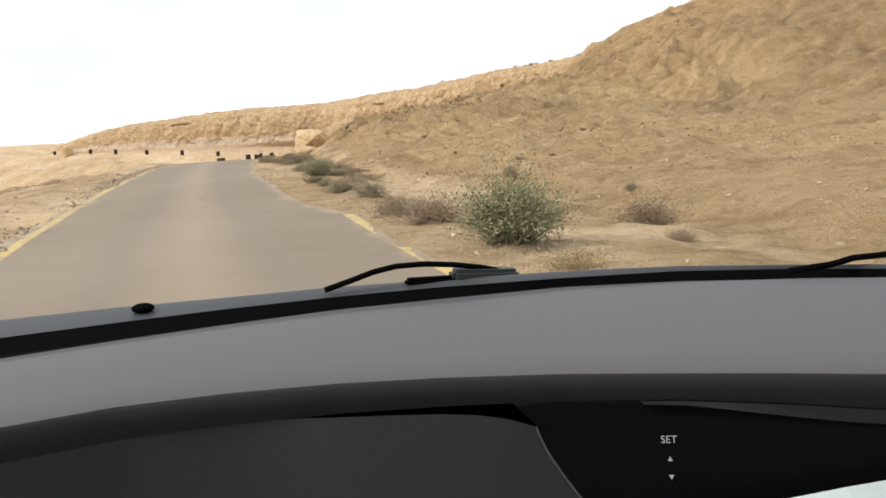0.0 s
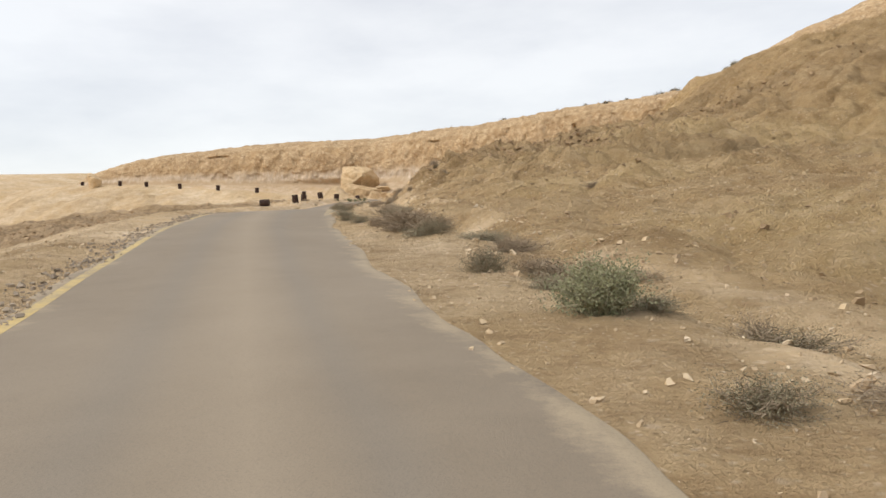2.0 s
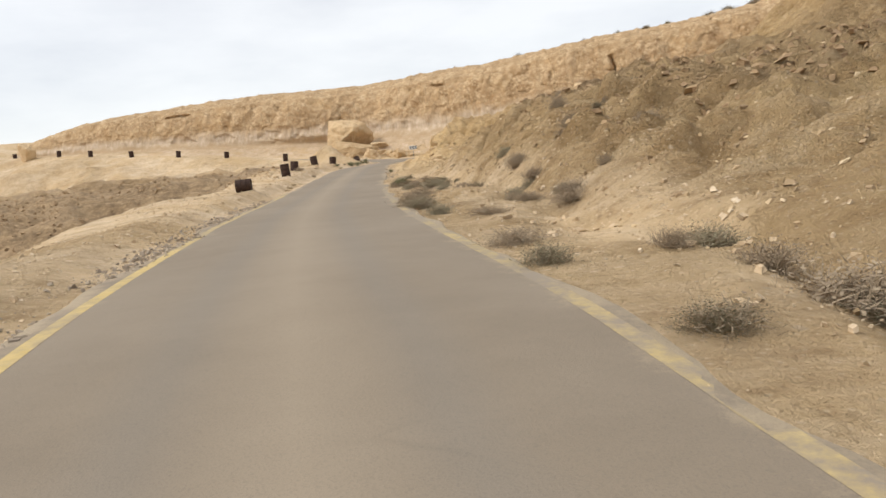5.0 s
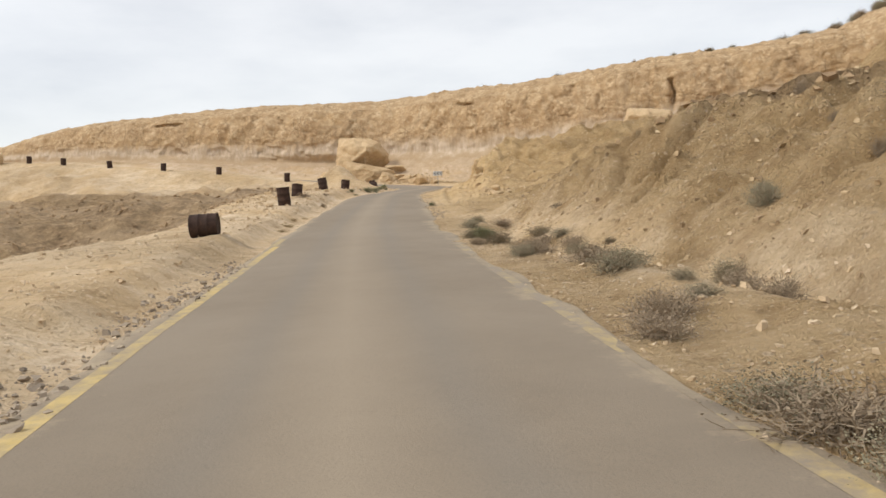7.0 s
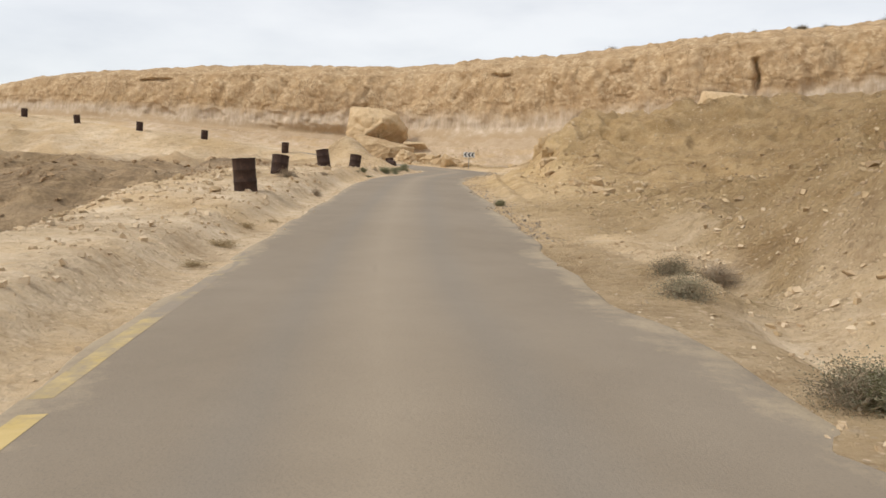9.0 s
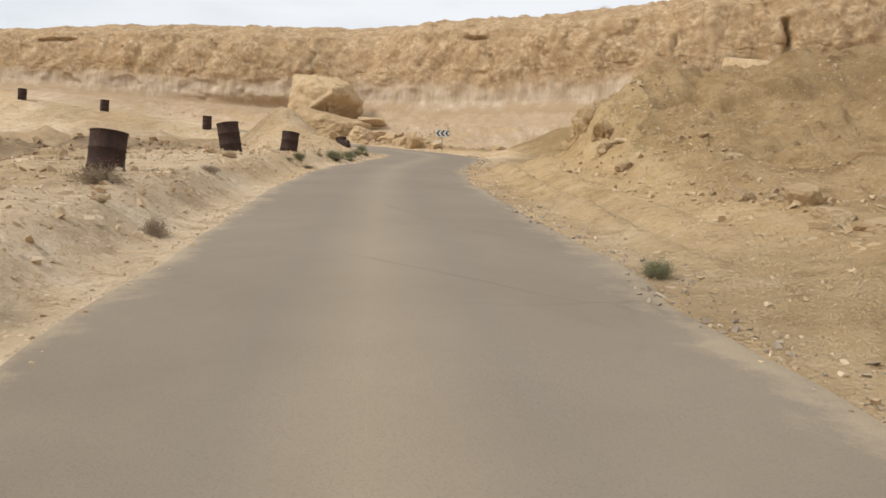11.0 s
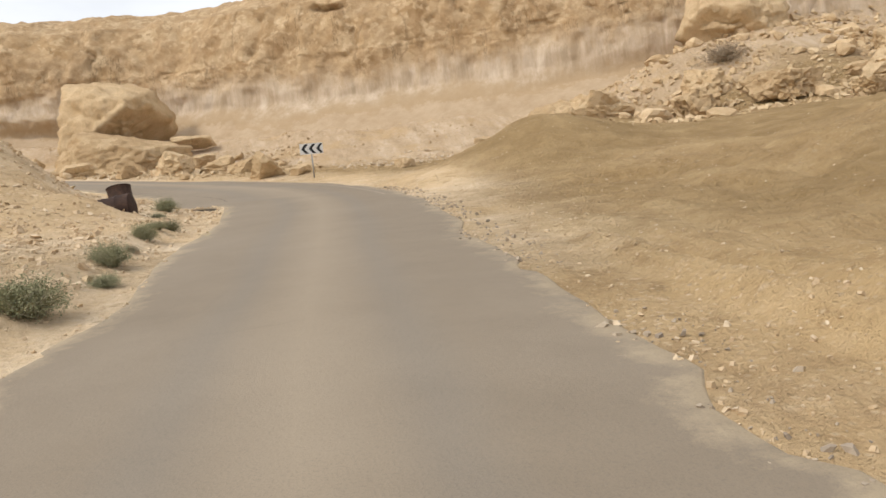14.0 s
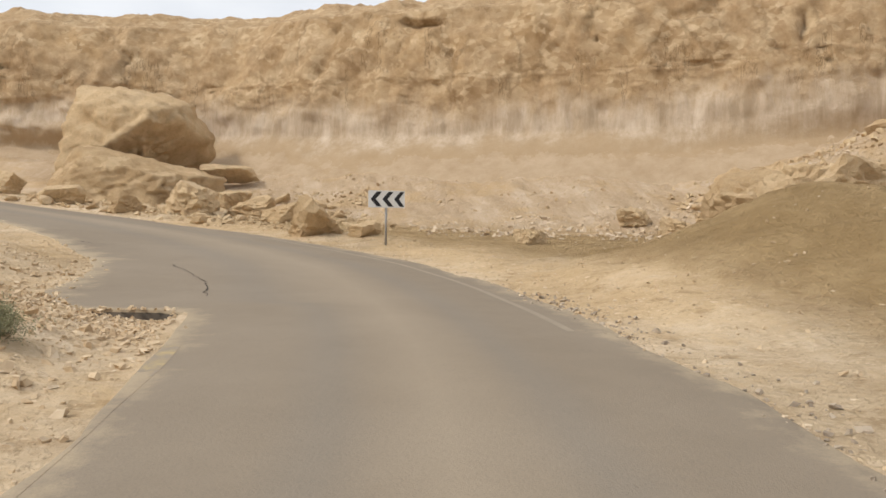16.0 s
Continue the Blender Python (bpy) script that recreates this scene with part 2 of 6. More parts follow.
def asphalt_material():
    """Old asphalt, greyed and dusty, worn paler by wheels, cracked, with sand at its edges."""
    m = Nodes("dusty_asphalt", 0.88)
    across, along = m.attribute("across"), m.noise(0.22, 5, 0.6)
    mid, fine = m.noise(1.1, 6, 0.7), m.noise(60, 3, 0.7)
    c = m.ramp(mid, (0.3, (0.226, 0.183, 0.135)), (0.7, (0.257, 0.209, 0.154)))
    c = m.mix(m.math("MULTIPLY", m.grey(along, 0.42, 0.65), 0.3), c, (0.34, 0.285, 0.22))
    track = m.math("ABSOLUTE", m.math("SUBTRACT", m.math("ABSOLUTE", across), 0.34))
    c = m.mix(m.math("MULTIPLY", m.grey(track, 0.16, 0.02), 0.35), c, (0.225, 0.2, 0.168))
    c = m.mix(m.math("MULTIPLY", m.grey(m.math("ABSOLUTE", across), 0.3, 0.0), 0.4), c, (0.40, 0.325, 0.235))
    edge = m.math("ADD", m.math("ABSOLUTE", across), m.math("MULTIPLY", m.math("SUBTRACT", m.noise(1.3, 7, 0.75), 0.5), 0.75))
    c = m.mix(m.math("MULTIPLY", m.grey(edge, 0.86, 1.08), 0.62), c, (0.45, 0.36, 0.24))
    crack = m.node("ShaderNodeTexVoronoi", Scale=0.35)
    crack.feature = "DISTANCE_TO_EDGE"
    warp = m.node("ShaderNodeTexNoise", Scale=1.3, Detail=4)
    m.link(m.place(), warp.inputs["Vector"])
    shift = m.mix(0.22, m.place(), warp.outputs["Color"])
    m.link(shift, crack.inputs["Vector"])
    lines = m.math("MULTIPLY", m.grey(crack.outputs["Distance"], 0.012, 0.0), m.grey(m.noise(0.15, 3), 0.58, 0.66))
    c = m.mix(m.math("MULTIPLY", lines, 0.3), c, (0.12, 0.1, 0.08))
    c = m.mix(m.math("GREATER_THAN", m.math("ABSOLUTE", across), 1.05), c, m.ramp(mid, (0.3, (0.07, 0.06, 0.048)), (0.7, (0.15, 0.125, 0.098))))
    c = m.mix(m.math("MULTIPLY", m.grey(fine, 0.5, 0.75), 0.35), c, (0.12, 0.105, 0.09))
    return m.done(c, (mid, 0.25, 0.05), (fine, 0.5, 0.008), (lines, -0.4, 0.01))


def line_material(name, wear, low=(0.50, 0.37, 0.14), high=(0.57, 0.435, 0.20)):
    """Yellow road paint, mostly worn away and dusty."""
    m = Nodes(name, 0.8)
    worn = m.grey(m.math("ADD", m.math("MULTIPLY", m.noise(3.5, 6, 0.75), 0.6), m.math("MULTIPLY", m.noise(0.25, 3), 0.4)), wear, wear + 0.2)
    c = m.mix(worn, m.ramp(m.noise(6), (0.3, low), (0.7, high)), (0.285, 0.235, 0.178))
    return m.done(c, (m.noise(60, 3), 0.4, 0.006))


def stone_material(name, light, mid_colour, deep, island=True, relief=0.008):
    m = Nodes(name, 0.92)
    n, fine = m.noise(1.6, 6, 0.7), m.noise(14, 5, 0.75)
    c = m.ramp(n, (0.3, deep), (0.52, mid_colour), (0.74, light))
    c = m.mix(0.55, c, m.ramp(m.random(island), (0.0, deep), (0.45, mid_colour), (1.0, light)))
    c = m.mix(m.math("MULTIPLY", m.grey(fine, 0.52, 0.72), 0.4), c, tuple(v * 0.7 for v in deep))
    if island:
        return m.done(c, (n, 0.7, relief * 5), (fine, 0.9, relief))
    # large rocks: flaking, pitted, with pale broken spots
    flake, pits = m.node("ShaderNodeTexVoronoi", Scale=2.6), m.noise(4.5, 7, 0.78)
    warp = m.node("ShaderNodeTexNoise", Scale=2.0, Detail=6, Roughness=0.7)
    m.link(m.place(), warp.inputs["Vector"])
    m.link(m.mix(0.35, m.place(), warp.outputs["Color"]), flake.inputs["Vector"])
    tone = m.node("ShaderNodeSeparateColor")
    m.link(flake.outputs["Color"], tone.inputs[0])
    c = m.mix(m.math("MULTIPLY", m.grey(tone.outputs[0], 0.6, 0.85), 0.4), c, light)
    c = m.mix(m.math("MULTIPLY", m.grey(pits, 0.52, 0.66), 0.45), c, deep)
    return m.done(c, (n, 0.6, relief * 3), (flake.outputs["Distance"], -1.0, relief * 2.2), (pits, 1.0, relief * 1.3), (fine, 0.9, relief * 0.25))


def rust_material():
    m = Nodes("rusted_drum_steel", 0.82, 0.25)
    n, streak, fine = m.noise(5, 6, 0.7), m.noise(4, 5, 0.65, (4, 4, 0.5)), m.noise(45, 4, 0.7)
    c = m.ramp(n, (0.3, (0.032, 0.02, 0.016)), (0.55, (0.06, 0.036, 0.027)), (0.75, (0.12, 0.066, 0.042)))
    c = m.mix(m.math("MULTIPLY", m.grey(streak, 0.52, 0.72), 0.5), c, (0.10, 0.058, 0.04))
    c = m.mix(m.math("MULTIPLY", m.grey(fine, 0.55, 0.75), 0.3), c, (0.17, 0.10, 0.06))
    c = m.mix(m.math("MULTIPLY", m.random(), 0.3), c, (0.045, 0.03, 0.028))
    return m.done(c, (n, 0.4, 0.02), (fine, 0.5, 0.004))


def plant_material(name, a, b):
    m = Nodes(name, 0.85)
    c = m.ramp(m.random(True), (0.0, a), (1.0, b))
    c = m.mix(m.math("MULTIPLY", m.noise(3, 4), 0.5), c, tuple(v * 0.55 for v in a))
    return m.done(c)


def plain(name, colour, rough=0.6, metal=0.0, spot=0.15, scale=30, shine=0.25):
    m = Nodes(name, rough, metal)
    m.bsdf.inputs["Specular IOR Level"].default_value = shine
    c = m.mix(m.math("MULTIPLY", m.grey(m.noise(scale, 5, 0.7), 0.4, 0.7), spot), colour, tuple(v * 0.5 + 0.06 for v in colour))
    return m.done(c, (m.noise(scale * 3, 3), 0.15, 0.002))


CRACK = plain("cracked_asphalt", (0.07, 0.06, 0.05), 0.95, 0, 0.3, 12, 0.1)
EARTH, ROCK, ASPHALT, PAINT = earth_material(), cliff_material(), asphalt_material(), line_material("worn_yellow_paint", 0.445)
FADED = line_material("faded_yellow_paint", 0.34)
PALE_PAINT = line_material("dusty_pale_paint", 0.38, (0.31, 0.26, 0.19), (0.37, 0.31, 0.23))
WHITE_STONE = stone_material("whitish_limestone", (0.72, 0.60, 0.46), (0.60, 0.475, 0.335), (0.44, 0.325, 0.21))
PALE_STONE = stone_material("pale_limestone", (0.74, 0.62, 0.46), (0.60, 0.46, 0.30), (0.42, 0.30, 0.18))
OCHRE_STONE = stone_material("ochre_limestone", (0.70, 0.565, 0.38), (0.57, 0.425, 0.255), (0.36, 0.25, 0.145))
DARK_STONE = stone_material("weathered_dark_stone", (0.50, 0.36, 0.215), (0.36, 0.245, 0.14), (0.20, 0.135, 0.08))
BOULDER = stone_material("boulder_limestone", (0.76, 0.585, 0.37), (0.63, 0.455, 0.265), (0.43, 0.295, 0.16), False, 0.09)
BANK_ROCK = stone_material("crumbling_bank_rock", (0.78, 0.585, 0.35), (0.66, 0.47, 0.255), (0.44, 0.295, 0.145), False, 0.1)
BLOCK_STONE = stone_material("broken_block_limestone", (0.76, 0.60, 0.40), (0.62, 0.455, 0.27), (0.42, 0.29, 0.16), False, 0.04)
CRUMBS = stone_material("broken_asphalt", (0.52, 0.43, 0.32), (0.38, 0.31, 0.235), (0.19, 0.155, 0.12))
CLOD = stone_material("brown_earth_clods", (0.47, 0.35, 0.215), (0.38, 0.275, 0.165), (0.24, 0.165, 0.095))
RUST = rust_material()
DRY = plant_material("dry_twigs", (0.29, 0.22, 0.15), (0.45, 0.36, 0.25))
GREYGREEN = plant_material("grey_green_leaves", (0.235, 0.21, 0.135), (0.39, 0.35, 0.235))
GREEN = plant_material("green_leaves", (0.20, 0.205, 0.105), (0.38, 0.37, 0.225))
STRAW = plant_material("straw", (0.36, 0.27, 0.145), (0.50, 0.39, 0.22))
STEEL = plain("galvanised_steel", (0.36, 0.35, 0.33), 0.5, 0.7)
SIGN_BLACK, SIGN_WHITE = plain("black_sign_sheet", (0.018, 0.018, 0.02), 0.45), plain("white_sign_sheet", (0.72, 0.72, 0.70), 0.4, 0, 0.25)

# ---- terrain shape ----
ROAD = np.array([(11.66, -30.4, -2.60), (5.36, -11.6, -0.68), (0.32, 3.4, 0.92), (-2.30, 11.2, 1.76), (-4.76, 19.0, 2.55), (-7.18, 26.9, 3.29),
                 (-11.00, 40.0, 4.42), (-12.76, 48.1, 5.10), (-14.52, 57.6, 5.52), (-15.66, 65.5, 5.81), (-17.66, 82.7, 6.43), (-18.29, 91.4, 6.95),
                 (-18.61, 98.6, 7.44), (-18.81, 105.9, 7.91), (-18.75, 112.8, 8.28), (-18.40, 117.0, 8.47), (-17.60, 124.5, 8.80), (-17.20, 131.0, 9.10),
                 (-18.30, 138.0, 9.45), (-21.50, 144.5, 9.90), (-26.50, 149.3, 10.50), (-34.00, 153.0, 11.40), (-45.00, 156.5, 12.70), (-57.00, 160.5, 14.10),
                 (-69.00, 166.0, 15.40), (-84.00, 176.0, 16.70), (-104.00, 196.0, 18.00)])


def spline(points, step):
    """A smooth line through the points, sampled about every step metres."""
    p = np.vstack([2 * points[0] - points[1], points, 2 * points[-1] - points[-2]])
    out = []
    for a, b, c, d in zip(p, p[1:], p[2:], p[3:]):
        n = max(2, int(np.linalg.norm(c - b) / step))
        k = (np.arange(n) / n)[:, None]
        out.append(0.5 * (2 * b + (c - a) * k + (2 * a - 5 * b + 4 * c - d) * k ** 2 + (3 * b - a - 3 * c + d) * k ** 3))
    return np.vstack(out + [points[-1:]])


def ramp(a, b, x):
    k = np.clip((x - a) / (b - a), 0, 1)
    return k * k * (3 - 2 * k)


def hashed(ix, iy, seed):
    h = (ix.astype(np.int64) * 374761393 + iy.astype(np.int64) * 668265263 + seed * 974711) & 0xFFFFFFFF
    h = ((h ^ (h >> 13)) * 1274126177) & 0xFFFFFFFF
    return ((h ^ (h >> 16)) & 0xFFFF) / 32767.5 - 1


def noise2(x, y, seed=0):
    ix, iy = np.floor(x), np.floor(y)
    fx, fy = x - ix, y - iy
    fx, fy = fx * fx * (3 - 2 * fx), fy * fy * (3 - 2 * fy)
    a, b = hashed(ix, iy, seed), hashed(ix + 1, iy, seed)
    c, d = hashed(ix, iy + 1, seed), hashed(ix + 1, iy + 1, seed)
    return (a + (b - a) * fx) * (1 - fy) + (c + (d - c) * fx) * fy


def fbm(x, y, octaves=4, seed=0, gain=0.5):
    out, amp = 0, 1.0
    for i in range(octaves):
        out = out + amp * noise2(x, y, seed + 17 * i)
        x, y, amp = x * 2.03 + 5.1, y * 2.03 + 1.7, amp * gain
    return out


LINE = spline(ROAD, 1.0)
WAY = np.gradient(LINE[:, :2], axis=0)
WAY /= np.linalg.norm(WAY, axis=1)[:, None]
BEND = int(np.argmin(np.abs(LINE[:, 1] - 140) + np.abs(LINE[:, 0] + 19)))


def widths(i):
    """Half widths of the asphalt to the left and the right at sample i of the line."""
    y = np.interp(i, np.arange(len(LINE)), LINE[:, 1])
    left = np.interp(y, [0, 42, 60, 90, 120, 128], [2.66, 2.62, 2.36, 2.26, 2.26, 2.5]) + 1.9 * ramp(132.7, 133.1, y) - 0.7 * ramp(134.2, 140, y) - 0.9 * ramp(142, 152, y)
    right = np.interp(y, [0, 15.6, 17.2, 30, 39, 48, 70, 82, 95, 102, 122, 128, 138], [2.56, 2.56, 2.02, 2.0, 2.3, 2.56, 2.6, 2.82, 2.78, 2.42, 2.36, 2.5, 2.75])
    return left, right


def nearest(x, y, first=0, last=None):
    """Offset to the right of the road's middle, height of the road and sample number there."""
    line, way = LINE[first:last], WAY[first:last]
    u, z, s = np.empty(x.shape), np.empty(x.shape), np.empty(x.shape)
    for a in range(0, len(x), 20000):
        dx = x[a:a + 20000, None] - line[None, :, 0]
        dy = y[a:a + 20000, None] - line[None, :, 1]
        i = np.argmin(dx * dx + dy * dy, axis=1)
        r = np.arange(len(i))
        dx, dy = dx[r, i], dy[r, i]
        along = dx * way[i, 0] + dy * way[i, 1]
        f = np.clip(i + along, 0, len(line) - 1)
        side = dx * way[i, 1] - dy * way[i, 0]
        u[a:a + 20000] = np.where(np.abs(along) > 1.5, np.sign(side) * np.hypot(dx, dy), side)
        z[a:a + 20000] = np.interp(f, np.arange(len(line)), line[:, 2])
        s[a:a + 20000] = f + first
    return u, z, s


# rise over the road, at y and the distance from the road's middle: first the bank and the spur, then the hill behind
BANK_U, BANK_Y = np.array([3, 5.5, 7, 8.5, 10.5, 13]), np.array([20, 40, 50, 57, 67, 76, 85, 93, 100, 105.5, 109, 112, 114.4, 115.6, 129])
BANK_RISE = np.array([(0, -0.1, -0.3, -0.4, -0.3, -0.3), (0, 0.2, 0.3, 0.3, 0.4, 0.5), (0, 0.2, 0.4, 0.6, 0.8, 1.0), (0, 0.4, 0.9, 1.4, 1.8, 1.9),
                      (0, 0.4, 1.2, 2.1, 2.6, 2.8), (0, 0.2, 1.1, 2.2, 3.2, 3.6), (0, 0.3, 1.1, 1.9, 2.5, 3.3), (0, 0.3, 0.4, 0.6, 1.2, 2.5),
                      (0, 0.3, 0.3, 0.2, 0.5, 1.2), (0, 0.3, 0.8, 0.9, 1.1, 1.4), (0, 0.5, 1.7, 1.7, 1.8, 2.0), (0, 0.8, 2.2, 2.9, 3.0, 3.4),
                      (0, 0.5, 2.0, 3.0, 3.5, 3.8), (0, 0.1, 0.1, 0.3, 1.0, 1.7), (0, 0.0, 0.1, 0.2, 0.4, 0.8)])
HIGH_U, HIGH_Y = np.array([20, 28, 33, 40, 70]), np.array([20, 40, 50, 57, 65, 76, 90, 105, 114, 130])
HIGH_RISE = np.array([(-0.1, -0.2, -0.4, -0.5, -0.3), (0.8, 0.5, 0, -0.5, 0.3), (1.3, 1.2, 0.7, 0.3, 1.6), (1.9, 1.8, 1.2, 1.8, 4), (3.2, 3.4, 2.9, 5.6, 9.5),
                      (3.8, 5.3, 6.5, 9.3, 16), (4.7, 6.0, 7.8, 11.3, 21), (3.9, 5.4, 6.8, 12.2, 21), (4.2, 5.1, 6.2, 12.4, 20), (2.2, 3.4, 4.6, 11, 18)])


def hill(u, y):
    across = np.concatenate([BANK_U, HIGH_U])
    out = np.zeros(u.shape)
    f = np.clip(np.interp(y, BANK_Y, np.arange(len(BANK_Y))), 0, len(BANK_Y) - 1.001)
    i = f.astype(int)
    k = f - i
    k = (k * k * (3 - 2 * k))[:, None]
    near = BANK_RISE[i] * (1 - k) + BANK_RISE[i + 1] * k
    far = np.stack([np.interp(y, HIGH_Y, c) for c in HIGH_RISE.T], 1)
    rise = np.concatenate([near, far], 1)
    for j in range(len(across) - 1):
        m = (u >= across[j]) & (u < across[j + 1])
        t = (u[m] - across[j]) / (across[j + 1] - across[j])
        out[m] = rise[m, j] * (1 - t) + rise[m, j + 1] * t
    out[u >= across[-1]] = rise[u >= across[-1], -1]
    return out


CLIFF = np.array([(-190, 262), (-150, 232), (-118, 205), (-90, 185), (-62, 175.5), (-40, 171.5), (-27, 169), (-14, 161.5), (-2, 156.3), (6, 153.2), (14, 150.5), (30, 146), (55, 141), (90, 140)], float)
EDGE = spline(CLIFF, 1.0)
EDGE_WAY = np.gradient(EDGE, axis=0)
EDGE_WAY /= np.linalg.norm(EDGE_WAY, axis=1)[:, None]


def behind_cliff(x, y):
    """Distance behind the foot of the rock face, and the sample of its line."""
    e, s = np.empty(x.shape), np.empty(x.shape)
    for a in range(0, len(x), 20000):
        dx, dy = x[a:a + 20000, None] - EDGE[None, :, 0], y[a:a + 20000, None] - EDGE[None, :, 1]
        i = np.argmin(dx * dx + dy * dy, axis=1)
        r = np.arange(len(i))
        side = -(dx[r, i] * EDGE_WAY[i, 1] - dy[r, i] * EDGE_WAY[i, 0])
        e[a:a + 20000], s[a:a + 20000] = np.sign(side) * np.hypot(dx[r, i], dy[r, i]), i
    return e, s


def bump(x, y, cx, cy, rx, ry, h, turn=0.0):
    c, s = math.cos(turn), math.sin(turn)
    a, b = ((x - cx) * c + (y - cy) * s) / rx, (-(x - cx) * s + (y - cy) * c) / ry
    return h * np.exp(-(a * a + b * b))


def cliff_foot(x):
    """Height of the foot of the rock face along x."""
    return np.interp(x, [-150, -90, -60, -40, -27, -14, -2, 14, 40, 90], [19, 17.5, 16.0, 14.6, 13.9, 13.4, 13.6, 15.2, 20, 26])


def ground_height(x, y):
    shape = x.shape
    x, y = x.ravel().astype(float), y.ravel().astype(float)
    u, zr, s = nearest(x, y)
    lower = s < BEND
    wl, wr = widths(s)
    d = np.where(u > 0, u - wr, -u - wl)
    # the hill to the right of the lower road
    ul, zl, sl = nearest(x, y, 0, BEND)
    right = zl + hill(np.maximum(ul, 3), y)
    rough = fbm(x / 9, y / 9, 4, 3) * 0.5 + fbm(x / 1.6, y / 1.6, 4, 8, 0.6) * 0.17
    hilly = ramp(5, 16, ul)
    gully = np.clip(1 - 1.5 * np.abs(np.sin(math.pi * (y - 0.3 * ul + 1.7 * noise2(x / 5, y / 5, 5) + 0.5 * noise2(x / 1.4, y / 1.4, 6)) / 2.7)), 0, 1) * (0.55 + 0.45 * noise2(x / 4, y / 4, 21))
    crag = 1 - np.abs(noise2(x / 5.2 + 0.4 * noise2(x / 3, y / 3, 33), y / 6.5, 34)) * 2
    step = (right + 0.5 * noise2(x / 8, y / 8, 35)) / 1.7
    step = 1.7 * 0.34 * np.sin(2 * math.pi * step) / (2 * math.pi) * 2
    right = right + (rough + 0.24 * crag - 0.15 + step) * hilly * ramp(0.6, 2.6, right - zl) * (1 - 0.6 * ramp(96, 104, y)) + 0.3 * rough * hilly + (0.3 - 1.5 * gully) * ramp(5.5, 8.5, ul) * ramp(48, 60, y) * (1 - ramp(92, 102, y))
    rill = np.abs(noise2((y + 0.5 * ul + 0.9 * noise2(x / 2.5, y / 2.5, 37)) / 1.05, ul / 11, 38))
    fine_rill = np.abs(noise2((y + 0.5 * ul + 0.6 * noise2(x / 1.3, y / 1.3, 29)) / 0.52, ul / 6, 30))
    right = right + (0.16 - 0.5 * (1 - rill) ** 3 - 0.2 * (1 - fine_rill) ** 3) * ramp(5.8, 8, ul) * ramp(0.5, 2.0, right - zl) * (1 - ramp(100, 112, y))
    right = right + (0.26 * fbm(x / 3.4, y / 3.4, 4, 45, 0.55) - 0.28 * (1 - np.abs(noise2(x / 5 + 0.6 * noise2(x / 3, y / 3, 46), y / 3.2, 48))) ** 5) * ramp(4.5, 8, ul)
    eroded = (1 - np.abs(noise2(x / 2.1 + 0.5 * noise2(x / 1.2, y / 1.2, 26), y / 1.5 + 0.3 * ul, 27))) ** 3
    right = right + (0.13 - 0.34 * eroded + 0.16 * fbm(x / 1.1, y / 0.8, 3, 28, 0.6)) * ramp(5.5, 9, ul) * (1 - 0.6 * ramp(98, 106, y)) * ramp(22, 34, y)
    knobs = 1 - 2 * np.abs(noise2(x / 0.9 + 0.3 * noise2(x / 0.5, y / 0.5, 49), y / 1.1, 50))
    right = right + (0.2 * knobs + 0.1 * fbm(x / 0.45, y / 0.45, 2, 55)) * ramp(0.5, 1.6, right - zl) * ramp(44, 58, y) * (1 - ramp(40, 60, ul))
    nose = ramp(106, 110, y) * (1 - ramp(113.6, 115.2, y)) * ramp(5.4, 6.2, ul) * (1 - ramp(8, 12, ul))
    right = right + nose * (0.32 * fbm(x / 1.2, y / 1.2, 3, 43, 0.6) + 0.18 * (1 - 2 * np.abs(noise2(x / 0.7, y / 0.7, 44))))
    rut = ramp(94, 99, y) * (1 - ramp(116, 121, y))
    right = right + rut * (0.2 * np.exp(-((ul - 3.6) / 0.2) ** 2) - 0.14 * np.exp(-((ul - 4.0) / 0.24) ** 2) - 0.08 * np.exp(-((ul - 5.0) / 0.25) ** 2))
    ditch = np.exp(-((ul - 4.9 - 0.7 * noise2(x * 0 + 2, y / 5, 39)) / 0.75) ** 2) * ramp(16, 30, y) * (1 - ramp(84, 92, y))
    right = right - (0.42 + 0.22 * noise2(x / 1.3, y / 1.3, 40)) * ditch
    right = right - 1.1 * np.exp(-((x - 22.3 - 0.8 * noise2(x * 0, y / 4, 36)) / 1.1) ** 2) * ramp(56, 61, y) * (1 - ramp(73, 82, y))
    # the open ground to the left, with a wash between the two legs of the road
    drop = 10.5 * ramp(6.0, 19, -ul + 1.5 * noise2(x / 6, y / 6, 9)) * (1 - ramp(84, 122, y)) + 0.5 * ramp(3, 7, -ul) * (1 - ramp(60, 75, y))
    left = zl - drop + np.interp(y, [0, 40, 60, 78, 92, 105, 113, 120, 126], [0.12, 0.12, 0.3, 0.36, 0.42, 0.48, 0.46, 0.28, 0.3]) * ramp(2.3, 3.5, -ul)
    uu, zu, su = nearest(x, y, BEND - 4)
    bank = zu - 0.42 * np.maximum(np.abs(uu) - 5.5, 0) + 0.9 * fbm(x / 6, y / 6, 3, 12) * ramp(4, 10, np.abs(uu))
    floor = left - 2.0 * ramp(30, 60, -ul)
    left = np.maximum(floor, np.minimum(bank, zu)) + (rough * 0.6) * ramp(3.5, 12, np.abs(d)) + (0.4 * fbm(x / 2.4, y / 2.4, 3, 60, 0.6) - 0.3 * np.abs(noise2(x / 3.5, y / 5, 62))) * ramp(6, 12, np.abs(d)) * ramp(7, 14, -ul)
    z = np.where(ul > 0, right, left)
    # the outer side of the bend: a verge, rising to the talus below the rock face
    e, es = behind_cliff(x, y)
